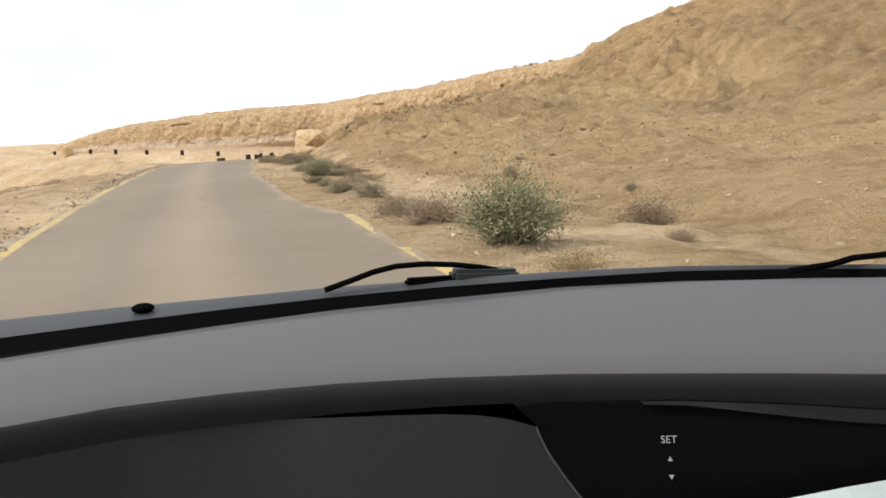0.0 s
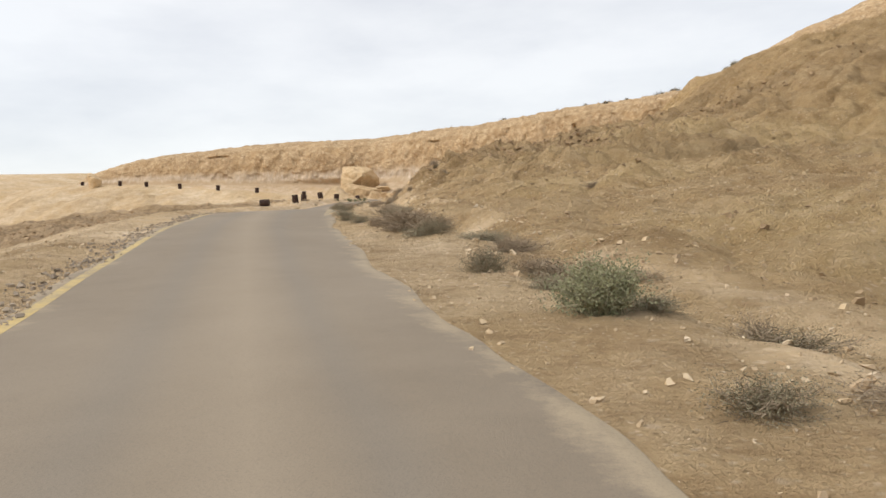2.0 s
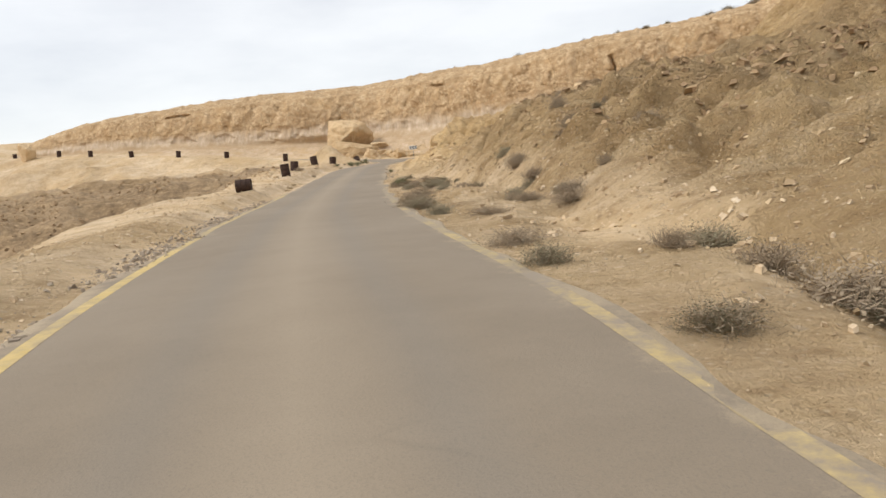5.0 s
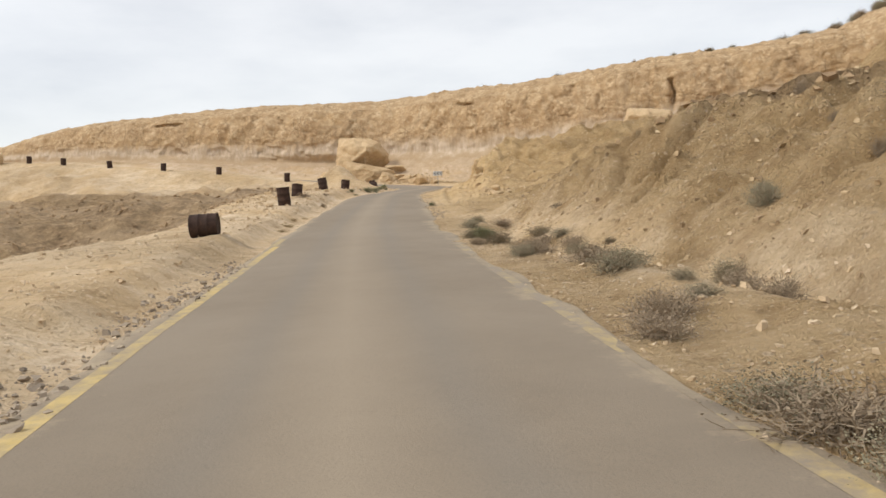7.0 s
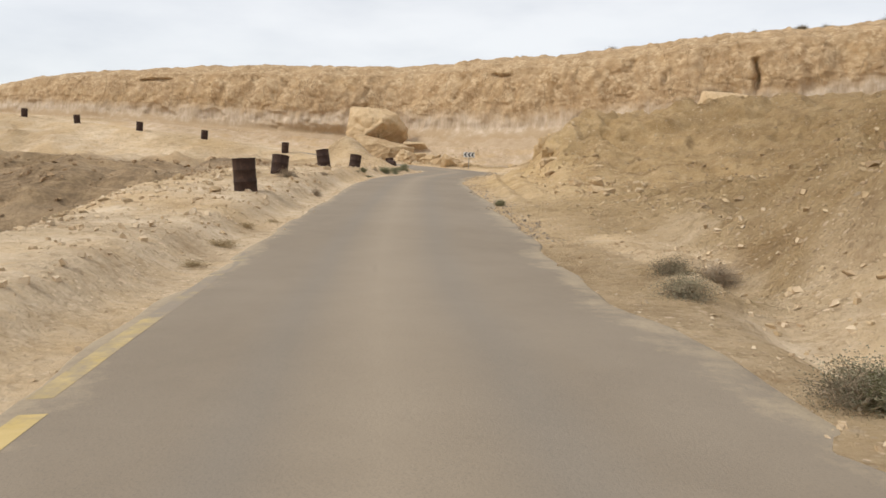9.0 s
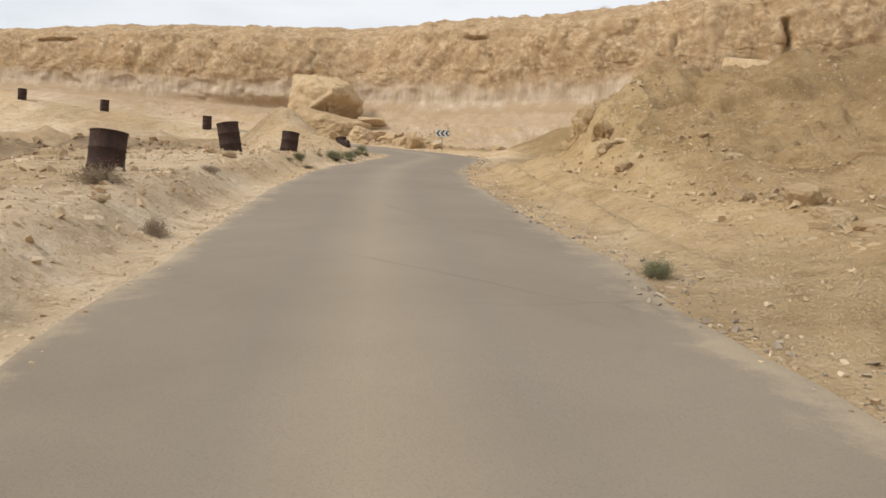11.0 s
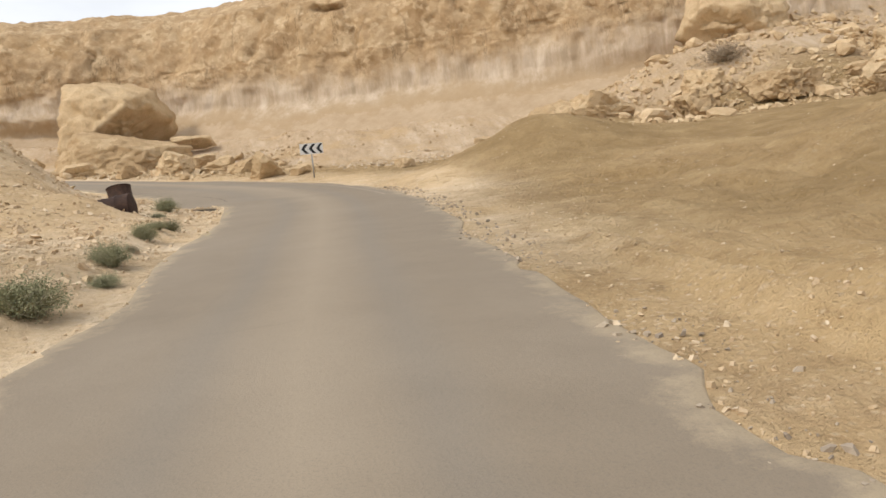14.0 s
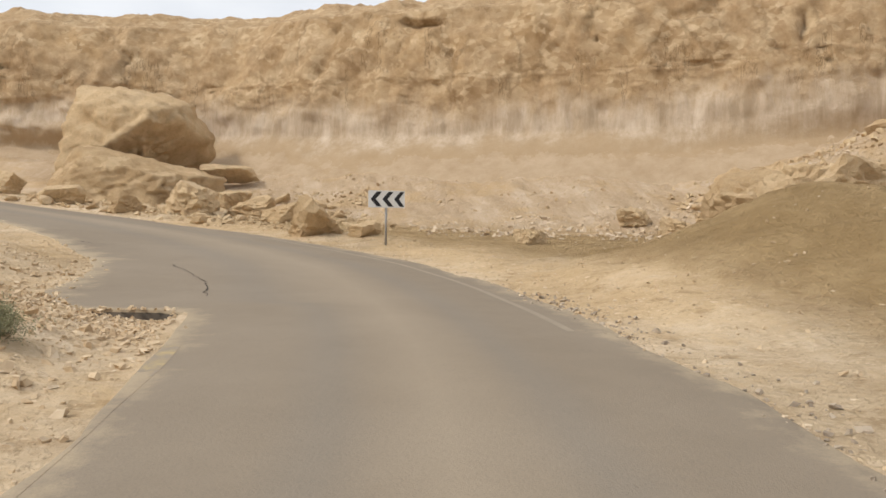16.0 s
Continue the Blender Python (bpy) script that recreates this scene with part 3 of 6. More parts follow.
    foot = cliff_foot(x)
    outer = ramp(124, 134, y) * (ul > 0) + (s >= BEND) * (u > 0)
    flat = zr + 0.08 + 0.03 * d
    lift = np.clip((e + 9.2) / 9.9, 0, 1)
    talus = flat + (foot - flat) * (0.55 * lift + 0.45 * lift ** 2.2) + 0.2 * fbm(x / 3.1, y / 3.1, 4, 47) * ramp(0.05, 0.4, lift) * (1 - 0.8 * ramp(0.6, 1.0, lift))
    z = np.where(outer > 0, z * (1 - np.minimum(outer, 1)) + talus * np.minimum(outer, 1), z)
    z = z + np.where((u > 0) & (e < 3), bump(x, y, -5.6, 137.5, 3.6, 3.0, 0.55) + bump(x, y, -8.9, 135.2, 2.9, 3.4, 1.4) + bump(x, y, -3.6, 141.4, 2.6, 2.2, 0.9) + bump(x, y, 2, 134, 7, 5, 0.9) + bump(x, y, 9, 143.0, 7.5, 4.8, 3.0) + bump(x, y, 10, 149, 7.5, 4.5, 2.4) + bump(x, y, 3.5, 148.5, 4.5, 3.2, 1.1), 0)
    z = z + bump(x, y, -25.3, 131.5, 1.7, 5.0, 2.1, 0.25) + bump(x, y, -22.35, 127.6, 0.7, 0.55, 0.3)
    # past the end of the rock face both sides run together
    k = ramp(-100, -121, x) * ramp(150, 182, y)
    z = z * (1 - k) + (foot - 0.3 + 0.5 * fbm(x / 9, y / 9, 3, 96)) * k
    # behind the rock face the ground stays below its top
    z = np.where((e > 0.5) & (x > -97), foot - 1.5, z)
    # the road bed
    k = ramp(0.1, np.where((u < 0) & (y > 66) & (y < 126), 0.95, 1.8), d)
    z = np.where(d < 0.1, zr - 0.16 + 0.135 * ramp(-1.0, -0.25, d), z * k + (zr - 0.02) * (1 - k))
    near = ramp(0.0, 1.0, d)
    z = z + near * (0.05 * fbm(x / 0.7, y / 0.7, 3, 31) + 0.02 * noise2(x / 0.22, y / 0.22, 7))
    z = z + bump(x, y, -20.5, 132.2, 1.1, 0.9, -0.19) * (d > 0.03)
    z = z + 0.24 * np.exp(-((d - 0.6) / 0.4) ** 2) * (u < 0) * ramp(BEND + 12, BEND + 22, s)
    # the far country: a hazy ridge beyond the wash, low ground elsewhere
    r = np.hypot(x + 20, y - 90)
    ridge = ramp(60, 130, -x) * ramp(-200, 20, y)
    far = 4 + 7 * fbm(x / 210, y / 210, 3, 41) + (27 + 4 * noise2(x / 60, y / 60, 42)) * ridge
    z = np.where(r > 130, z * (1 - ramp(130, 250, r)) + far * ramp(130, 250, r), z)
    return z.reshape(shape)

# ---- mesh helpers ----
def mesh_from(name, verts, faces, material, smooth=False):
    me = bpy.data.meshes.new(name)
    me.from_pydata(verts, [], faces)
    me.materials.append(material)
    if smooth:
        me.polygons.foreach_set("use_smooth", [True] * len(me.polygons))
    me.update()
    return me


def grid_mesh(name, xyz, material, smooth=True, flip=False):
    """A mesh from an array of rows x columns x 3."""
    n, m = xyz.shape[:2]
    i = np.arange(n * m).reshape(n, m)
    q = np.stack([i[:-1, :-1], i[:-1, 1:], i[1:, 1:], i[1:, :-1]], -1).reshape(-1, 4)
    if flip:
        q = q[:, ::-1]
    me = bpy.data.meshes.new(name)
    me.vertices.add(n * m)
    me.vertices.foreach_set("co", xyz.reshape(-1).astype(np.float32))
    me.loops.add(q.size)
    me.loops.foreach_set("vertex_index", q.reshape(-1).astype(np.int32))
    me.polygons.add(len(q))
    me.polygons.foreach_set("loop_start", np.arange(0, q.size, 4, dtype=np.int32))
    me.polygons.foreach_set("use_smooth", np.full(len(q), smooth))
    me.materials.append(material)
    me.update(calc_edges=True)
    me.validate()
    return me


def number(me, name, values):
    at = me.attributes.new(name, "FLOAT", "POINT")
    at.data.foreach_set("value", np.asarray(values, np.float32).reshape(-1))


def part(name, bm, material, parent=None, label="", smooth=False):
    """Links a bmesh as one mesh object, under a thing or a part if one is given."""
    me = bpy.data.meshes.new(name)
    bm.to_mesh(me)
    bm.free()
    me.materials.append(material)
    if smooth:
        me.polygons.foreach_set("use_smooth", [True] * len(me.polygons))
    ob = new(name, me)
    ob.parent = parent
    return tagged(ob, label)


def thing(name, x, y, z, label, category, group="", turn=0.0, lean=(0.0, 0.0)):
    ob = new(name)
    ob.empty_display_size = 0.2
    ob.matrix_basis = pose(x, y, z, lean[0], lean[1], turn)
    return tagged(ob, label, category, group)


def box_bm(w, d, h, at=(0, 0, 0), bevel=0.01, turn=None):
    bm = bmesh.new()
    bmesh.ops.create_cube(bm, size=1)
    bmesh.ops.scale(bm, vec=(w, d, h), verts=bm.verts)
    if bevel:
        bmesh.ops.bevel(bm, geom=bm.edges, offset=bevel, segments=2, affect="EDGES")
    if turn is not None:
        bmesh.ops.transform(bm, matrix=turn, verts=bm.verts)
    bmesh.ops.translate(bm, vec=at, verts=bm.verts)
    return bm


def tube_bm(points, radii, sides=8):
    """A tapered tube along the points, closed at its ends."""
    bm = bmesh.new()
    rings = []
    pts = [Vector(p) for p in points]
    for i, p in enumerate(pts):
        d = (pts[min(i + 1, len(pts) - 1)] - pts[max(i - 1, 0)]).normalized()
        u = d.orthogonal().normalized() if abs(d.z) > 0.9 else d.cross(Vector((0, 0, 1))).normalized()
        v = d.cross(u)
        rings.append([bm.verts.new(p + radii[i] * (math.cos(k) * u + math.sin(k) * v)) for k in np.arange(sides) * 2 * math.pi / sides])
    for a, b in zip(rings, rings[1:]):
        for k in range(sides):
            bm.faces.new((a[k], a[(k + 1) % sides], b[(k + 1) % sides], b[k]))
    bm.faces.new(rings[0][::-1]), bm.faces.new(rings[-1])
    bmesh.ops.recalc_face_normals(bm, faces=bm.faces)
    return bm


# ---- ground ----
gx = np.concatenate([[-2600, -1700, -1000, -600, -400, -260], np.arange(-190, -70, 1.6), np.arange(-70, -30, 0.6), np.arange(-30, -17, 0.24), np.arange(-17, 1, 0.14), np.arange(1, 22, 0.34), np.arange(22, 75, 0.9), [80, 90, 110, 140, 180, 240, 350, 600, 1000, 1700, 2600]])
gy = np.concatenate([[-2500, -1600, -900, -500, -300, -200, -140, -100, -75, -55], np.arange(-40, 0, 0.9), np.arange(0, 55, 0.27), np.arange(55, 116, 0.16), np.arange(116, 160, 0.27), np.arange(160, 260, 1.4), [270, 290, 320, 370, 450, 600, 900, 1500, 2500]])
GX, GY = np.meshgrid(gx, gy)
GZ = ground_height(GX, GY)
ground_mesh = grid_mesh("ground", np.stack([GX, GY, GZ], -1), EARTH)
gu, gzr, gs = nearest(GX.ravel(), GY.ravel())
gul, _, _ = nearest(GX.ravel(), GY.ravel(), 0, BEND)
ga, gb = GX.ravel(), GY.ravel()
gd = np.abs(gu) - 2.5
leftish = (gul < 0) * (0.95 - 0.15 * ramp(104, 125, gb)) * (0.6 + 0.4 * ramp(44, 68, gb))
pale = np.maximum(leftish, (1 - ramp(0.4, 3.2, gd)) * (0.8 - 0.45 * (gul > 0))) + 0.35 * fbm(ga / 5, gb / 5, 3, 51) * (1 - ramp(4, 7, gul))
patch = ramp(-0.25, 0.35, fbm(ga / 14, gb / 14, 4, 52))
crust = (gul > 0) * ramp(9, 17, gul) * (1 - ramp(96, 108, gb)) * ramp(52, 66, gb + 0.35 * gul) * (0.25 + 0.6 * patch)
crest = spline(np.array([(-4.4, 63.0), (-2.2, 62.0), (1.5, 67.4), (8.0, 75.0), (16.0, 82.0), (26.0, 83.0)]), 1.0)
crest = np.vstack([crest, spline(np.array([(-3.6, 74.0), (-5.0, 79.0), (-5.5, 90.0)]), 1.0)])
off_crest = np.full(ga.shape, 99.0)
for p in crest:
    off_crest = np.minimum(off_crest, np.hypot(ga - p[0], gb - p[1]))
stony = np.exp(-((off_crest + 1.2 * fbm(ga / 3, gb / 3, 3, 59)) / 2.1) ** 2) * (0.45 + 0.45 * patch)
crust = np.maximum(0.5 * crust, stony)
crust = crust * (1 - np.clip(bump(ga, gb, 15, 65, 11, 5, 1.3), 0, 1)) + 0.4 * (gul > 0) * ramp(26, 31, ga + 2 * noise2(ga / 4, gb / 4, 95)) * ramp(58, 64, gb) * (1 - ramp(96, 108, gb)) * (0.5 + 0.5 * patch)
guu, gzu, _ = nearest(ga, gb, BEND - 4)
low = ramp(8, 14, np.abs(guu) + 2.5 * noise2(ga / 5, gb / 5, 53) + 5 * ramp(-46, -68, ga))
crust = crust + (gul < -6) * ramp(7, 13, -gul) * low * (0.85 + 0.15 * patch) * (1 - 0.85 * ramp(124, 138, gb))
crust = crust * (1 - 0.5 * (gul > 0) * ramp(19, 24, ga))
crust = crust * ramp(-120, -98, ga)
yellow = np.clip(bump(ga, gb, 15, 65, 13, 5.5, 1.4) + 0.95 * (gul > 5) * ramp(6, 10, gul) * (1 - ramp(54, 62, gb)) * ramp(-0.5, 0.3, fbm(ga / 6, gb / 4, 4, 74)), 0, 1)
number(ground_mesh, "dusty", (1 - ramp(80, 98, gb)) * (0.75 + 0.25 * patch) * (1 - 0.8 * yellow))
heap = bump(ga, gb, -8.6, 136.0, 4.6, 4.6, 2.2) + bump(ga, gb, -3.5, 135.5, 6.5, 5.0, 1.2) + bump(ga, gb, 1, 129, 9, 8, 1.3) + bump(ga, gb, -10, 123, 3.0, 6, 0.8) + bump(ga, gb, -10.5, 118, 4, 4, 0.5) + bump(ga, gb, -26, 131, 3, 6, 0.5)
number(ground_mesh, "heap", np.clip(heap * (0.75 + 0.5 * fbm(ga / 3, gb / 3, 3, 54)), 0, 0.95) * ramp(0.8, 1.8, gd) * (1 - (gb > 128) * (gul > 0) * (1 - ramp(2.2, 4.2, gd + 0.8 * noise2(ga / 3, gb / 3, 78)))))
track = 0.55 * ramp(2.9, 3.6, gul) * (1 - ramp(6, 8, gul)) * ramp(90, 98, gb) * (1 - ramp(118, 126, gb))
number(ground_mesh, "marl", np.clip((yellow * ramp(7, 10, gul) + track) * (0.75 + 0.4 * fbm(ga / 2.5, gb / 2.5, 3, 56)), 0, 1))
ge, _ = behind_cliff(ga, gb)
talus = ramp(-11, -7.5, ge + 1.5 * noise2(ga / 2.5, gb / 2.5, 57)) * (gu > 0) * (ga > -60) * ramp(1.6, 3.2, gd)
number(ground_mesh, "smooth", np.clip((gul > 0) * ramp(90, 100, gb) * (1 - ramp(122, 132, gb)) * (1 - ramp(11, 15, gul)) + ramp(0.3, 0.9, heap), 0, 1) * (0.45 + 0.3 * (gul > 0) * (1 - ramp(5.5, 7.5, gul)) * (1 - ramp(112, 120, gb))))
number(ground_mesh, "talus", np.clip(talus, 0, 1))
pale = pale + 0.6 * (gu > 0) * ramp(124, 132, gb) * (1 - ramp(2.0, 4.0, gd)) + 0.7 * (gul > 0) * ramp(0.9, 1.6, gd) * (1 - ramp(3.2, 4.6, gd)) * (1 - ramp(86, 94, gb)) * ramp(-0.3, 0.3, fbm(ga / 2.2, gb / 2.2, 3, 58)) + bump(ga, gb, -21.5, 130, 3.0, 6.0, 0.8)
number(ground_mesh, "pale", np.clip(pale, 0, 1))
number(ground_mesh, "crust", np.clip(crust, 0, 1))
ground = tagged(new("ground", ground_mesh), "dry ochre desert soil with pale gravel and stony slopes", "ground", kind="structure")

# ---- rock face ----
TOP_X = [-190, -120, -95, -91.5, -86, -76, -56, -30, -10, 0, 10, 23, 31, 37, 48, 60, 90]
TOP_Z = [18, 17.6, 17.9, 20.4, 21.9, 23.6, 24.3, 24.2, 24.4, 24.8, 25.6, 26.3, 27.2, 30.2, 35.3, 39.5, 46]
PROFILE_E = [-3.0, -1.2, 0.0, 0.55, 0.85, 1.0, 1.05, 1.5, 2.3, 4.6, 9, 14, 30, 60, 110]
PROFILE_H = [-0.2, -0.06, 0.02, 0.14, 0.28, 0.38, 0.42, 0.62, 0.76, 0.87, 0.96, 1.0, 1.01, 0.97, 0.6]


def cliff_top(x):
    return np.interp(x, TOP_X, TOP_Z)


def blocks(a, b, seed):
    """One random value for each cell of a broken grid, rows shifted like courses."""
    row = np.floor(b)
    return hashed(np.floor(a + 0.5 * hashed(row, row * 0, seed)), row, seed + 1)


def ridged(a, b, octaves, seed):
    out, amp = 0, 1.0
    for i in range(octaves):
        out = out + amp * (1 - 2 * np.abs(noise2(a, b, seed + 13 * i)))
        a, b, amp = a * 2.1 + 3.3, b * 2.1 + 1.1, amp * 0.52
    return out


def rock_face():
    step = 0.23
    fine = spline(CLIFF, step)
    way = np.gradient(fine, axis=0)
    way /= np.linalg.norm(way, axis=1)[:, None]
    back = np.stack([-way[:, 1], way[:, 0]], 1)
    knots = np.concatenate([np.linspace(0, 1, 8), np.linspace(1, 8, 74)[1:], np.linspace(8, 11, 40)[1:], np.linspace(11, 14, 8)[1:]])
    e, h = np.interp(knots, np.arange(15), PROFILE_E), np.interp(knots, np.arange(15), PROFILE_H)
    foot, top = cliff_foot(fine[:, 0]), cliff_top(fine[:, 0])
    tall = np.maximum(top - foot, 0.6)
    s = np.arange(len(fine)) * step
    S, Hh = np.meshgrid(s, h, indexing="ij")
    X0 = np.tile(fine[:, 0:1], (1, len(h)))
    E = np.tile(e, (len(s), 1))
    Z = foot[:, None] + Hh * tall[:, None]
    big = np.minimum(tall / 9, 1)[:, None]
    Hw = Hh + 0.1 * fbm(S / 7, Z / 4, 4, 66)
    face = ramp(0.05, 0.2, Hh) * (1 - ramp(0.8, 0.97, Hh))
    ochre = ramp(0.22, 0.32, Hw)
    wa, wb = S + 0.7 * fbm(S / 1.7, Z / 1.7, 3, 75), Z + 0.35 * fbm(S / 2.3, Z / 2.3, 3, 76)
    crags = ridged(S / 2.6, Z / 3.6, 5, 61)
    split = 0.2 * blocks(wa / 1.3, wb / 1.5, 77) + 0.16 * blocks(wa / 0.6, wb / 0.75, 79) + 0.09 * blocks(wa / 0.34, wb / 0.4, 82)
    wander = 0.35 * fbm(S / 1.1, Z / 0.9, 4, 63, 0.6)
    cracks = np.abs(noise2((S + wander) / 1.7, Z / 9, 64))
    cracks = np.maximum(0, 1 - cracks / 0.055) * ramp(0.05, 0.5, noise2(S / 2.7, Z / 2.1, 65))
    small = np.abs(noise2((S + 1.4 * wander) / 0.75, Z / 3, 97))
    small = np.maximum(0, 1 - small / 0.12) * ramp(-0.1, 0.4, noise2(S / 1.3, Z / 1.1, 98))
    cleft = np.exp(-((X0 - 11.7 + 0.3 * noise2(Z / 0.9, Z * 0, 90)) / 0.2) ** 2) * ramp(0.2, 0.28, Hh) * (1 - ramp(0.56, 0.62, Hh))
    for cx, lo, hi in ((-5.2, 0.5, 0.72), (-29.2, 0.45, 0.66), (3.2, 0.4, 0.6)):
        cleft = cleft + 0.3 * np.exp(-((X0 - cx + 0.45 * noise2(Z / 0.6, Z * 0 + cx, 99)) / 0.13) ** 2) * ramp(lo, lo + 0.05, Hh) * (1 - ramp(hi - 0.05, hi, Hh))
    hollow = ramp(1.0, 0.6, np.hypot((X0 + 13.7) / 1.15, (Z - 21.1 - 0.15 * noise2(S / 0.5, S * 0, 87)) / 0.27) + 0.4 * noise2(S / 0.6, Z / 0.4, 88))
    hollow = hollow + ramp(1.0, 0.6, np.hypot((X0 + 57.2) / 2.6, (Z - 21.4) / 0.3) + 0.4 * noise2(S / 0.8, Z / 0.5, 89))
    for cx, cz, cw, ch in ((-34, 16.4, 2.3, 1.1), (-41.5, 16.5, 2.6, 1.2), (-49, 16.8, 2.0, 1.0), (-57, 17.2, 2.4, 1.0)):
        hollow = hollow + 0.5 * ramp(1.0, 0.5, np.hypot((X0 - cx) / cw, (Z - cz) / ch) + 0.45 * fbm(S / 1.6, Z / 0.8, 3, 94 + int(cz * 10)))
    flutes = np.abs(noise2((S + 0.25 * fbm(S, Z, 2, 67)) / 0.8, Z / 4, 68))
    bays = fbm(S / 14, Z * 0 + 3.3, 2, 69)
    out = face * (ochre * (0.1 * crags + 0.14 * split + 0.1 * fbm(S / 0.45, Z / 0.5, 4, 91, 0.6) + 0.3 * fbm(S / 2.2, Z / 4.2, 3, 92) - 0.4 * cracks - 0.14 * small - 1.4 * cleft + 0.12) + (1 - ochre) * (0.24 * flutes + 0.08 * crags + 0.1 * fbm(S / 0.4, Z / 0.9, 3, 93))) - 0.7 * hollow
    soft = ramp(0.72, 0.9, Hh) * (1 - ramp(1.0, 1.03, Hh))
    Z = Z + big * soft * (0.24 * ridged(S / 3.2, E / 3.2, 4, 70) + 0.14 * fbm(S / 0.9, E / 0.9, 3, 71)) + big * face * 0.12 * fbm(S / 1.1, Z / 1.1, 3, 72)
    Z = Z + big * ramp(0.9, 1.0, Hh) * 0.4 * fbm(S / 11, E / 30, 3, 73)
    E = E - big * (out + 1.1 * bays * ramp(0.02, 0.15, Hh))
    X = fine[:, 0:1] + back[:, 0:1] * E
    Y = fine[:, 1:2] + back[:, 1:2] * E
    me = grid_mesh("cliff", np.stack([X, Y, Z], -1), ROCK, smooth=True, flip=True)
    number(me, "level", Hh)
    return me


rock_mesh = rock_face()
cliff = tagged(new("cliff", rock_mesh), "eroded ochre limestone cliff over a greyish-pink soft bed", "cliff", kind="structure")


# ---- road ----
def road_mesh():
    fine = spline(ROAD, 0.3)
    way = np.gradient(fine[:, :2], axis=0)
    way /= np.linalg.norm(way, axis=1)[:, None]
    right = np.stack([way[:, 1], -way[:, 0]], 1)
    ordinal = nearest(fine[:, 0], fine[:, 1])[2]
    wl, wr = widths(ordinal)
    t = np.arange(len(fine)) * 0.3
    rag = lambda seed: 0.10 * fbm(t / 2.2, t * 0 + seed, 4, seed) - 0.22 * np.maximum(0, noise2(t / 3.4, t * 0 + 2, seed + 5) - 0.35)
    even = wl, wr
    wl, wr = wl + rag(81), wr + rag(83)
    gap = ramp(103, 108, fine[:, 1]) * (1 - ramp(119, 124, fine[:, 1]))
    wr = wr - gap * 0.2 * ramp(-0.1, 0.15, noise2(t / 1.7, t * 0, 87))
    cols = np.array([-1, -1, -0.985, -0.93, -0.8, -0.6, -0.4, -0.2, 0, 0.2, 0.4, 0.6, 0.8, 0.93, 0.985, 1, 1])
    off = np.where(cols < 0, cols * wl[:, None], cols * wr[:, None])
    X, Y = fine[:, 0:1] + right[:, 0:1] * off, fine[:, 1:2] + right[:, 1:2] * off
    Z = fine[:, 2:3] + 0.03 - 0.045 * cols[None, :] ** 2 + 0.012 * fbm(X / 2.5, Y / 2.5, 3, 85)
    Z[:, 0] -= 0.32
    Z[:, -1] -= 0.32
    Z[:, 1] -= 0.02
    Z[:, -2] -= 0.02
    me = grid_mesh("road", np.stack([X, Y, Z], -1), ASPHALT, smooth=True, flip=True)
    cols[0], cols[-1] = -1.6, 1.6
    number(me, "across", np.tile(cols, (len(fine), 1)))
    return me, fine, right, wl, wr, off, Z, *even


road_data, FINE, FINE_RIGHT, FINE_L, FINE_R, FINE_OFF, FINE_Z, FINE_WL, FINE_WR = road_mesh()
road = tagged(new("road", road_data), "narrow dusty grey asphalt road with broken edges", "road", kind="structure")


def edge_line(side, spans, paint, inset=0.2, half=0.085):
    """The painted line along one edge of the asphalt, in stretches of y."""
    rows = []
    for lo, hi in spans:
        pick = np.where((FINE[:, 1] > lo) & (FINE[:, 1] < hi))[0]
        w = (FINE_WL if side < 0 else FINE_WR)[pick] - inset
        verts, faces = [], []
        for k, i in enumerate(pick):
            for o in (w[k] - half, w[k] + half):
                c = side * o
                px, py = FINE[i, 0] + FINE_RIGHT[i, 0] * c, FINE[i, 1] + FINE_RIGHT[i, 1] * c
                z = 0.002 + float(np.interp(c, FINE_OFF[i], FINE_Z[i]))
                verts.append((px, py, z))
            if k:
                q = (2 * k - 2, 2 * k - 1, 2 * k + 1, 2 * k)
                faces.append(q if side > 0 else q[::-1])
        rows.append(tagged(new("edge_line", mesh_from("edge_line", verts, faces, paint)), "worn yellow edge line painted on the asphalt", "road marking", "edge lines", "structure"))
    return rows


edge_line(-1, [(-20, 78)], PAINT, 0.3)
edge_line(-1, [(78, 86), (124, 130.5)], FADED)
edge_line(1, [(-20, 15.4)], PAINT)
edge_line(1, [(44, 76)], FADED)
edge_line(1, [(130.5, 144.5)], PALE_PAINT, 0.7, 0.05)


def road_crack(ends, width, seed):
    """A thin wandering crack over the asphalt, along a few places."""
    r = random.Random(seed)
    path = spline(np.array([(x, y, 0.0) for x, y in ends]), 0.16)
    verts, faces = [], []
    for k, p in enumerate(path):
        i = int(np.argmin((FINE[:, 0] - p[0]) ** 2 + (FINE[:, 1] - p[1]) ** 2))
        way = path[min(k + 1, len(path) - 1)] - path[max(k - 1, 0)]
        way = way / np.linalg.norm(way)
        shift, half = r.gauss(0, 0.03), width * r.uniform(0.25, 1.0) * (0.25 if k in (0, len(path) - 1) else 1)
        for side in (shift - half, shift + half):
            q = p[:2] + side * np.array([way[1], -way[0]])
            c = float((q - FINE[i, :2]) @ FINE_RIGHT[i])
            verts.append((q[0], q[1], 0.006 + float(np.interp(c, FINE_OFF[i], FINE_Z[i]))))
        if k:
            faces.append((2 * k - 2, 2 * k - 1, 2 * k + 1, 2 * k))
    return tagged(new("road_crack", mesh_from("road_crack", verts, faces, CRACK)), "narrow dark crack in the worn asphalt", "road crack", "road cracks", "structure")


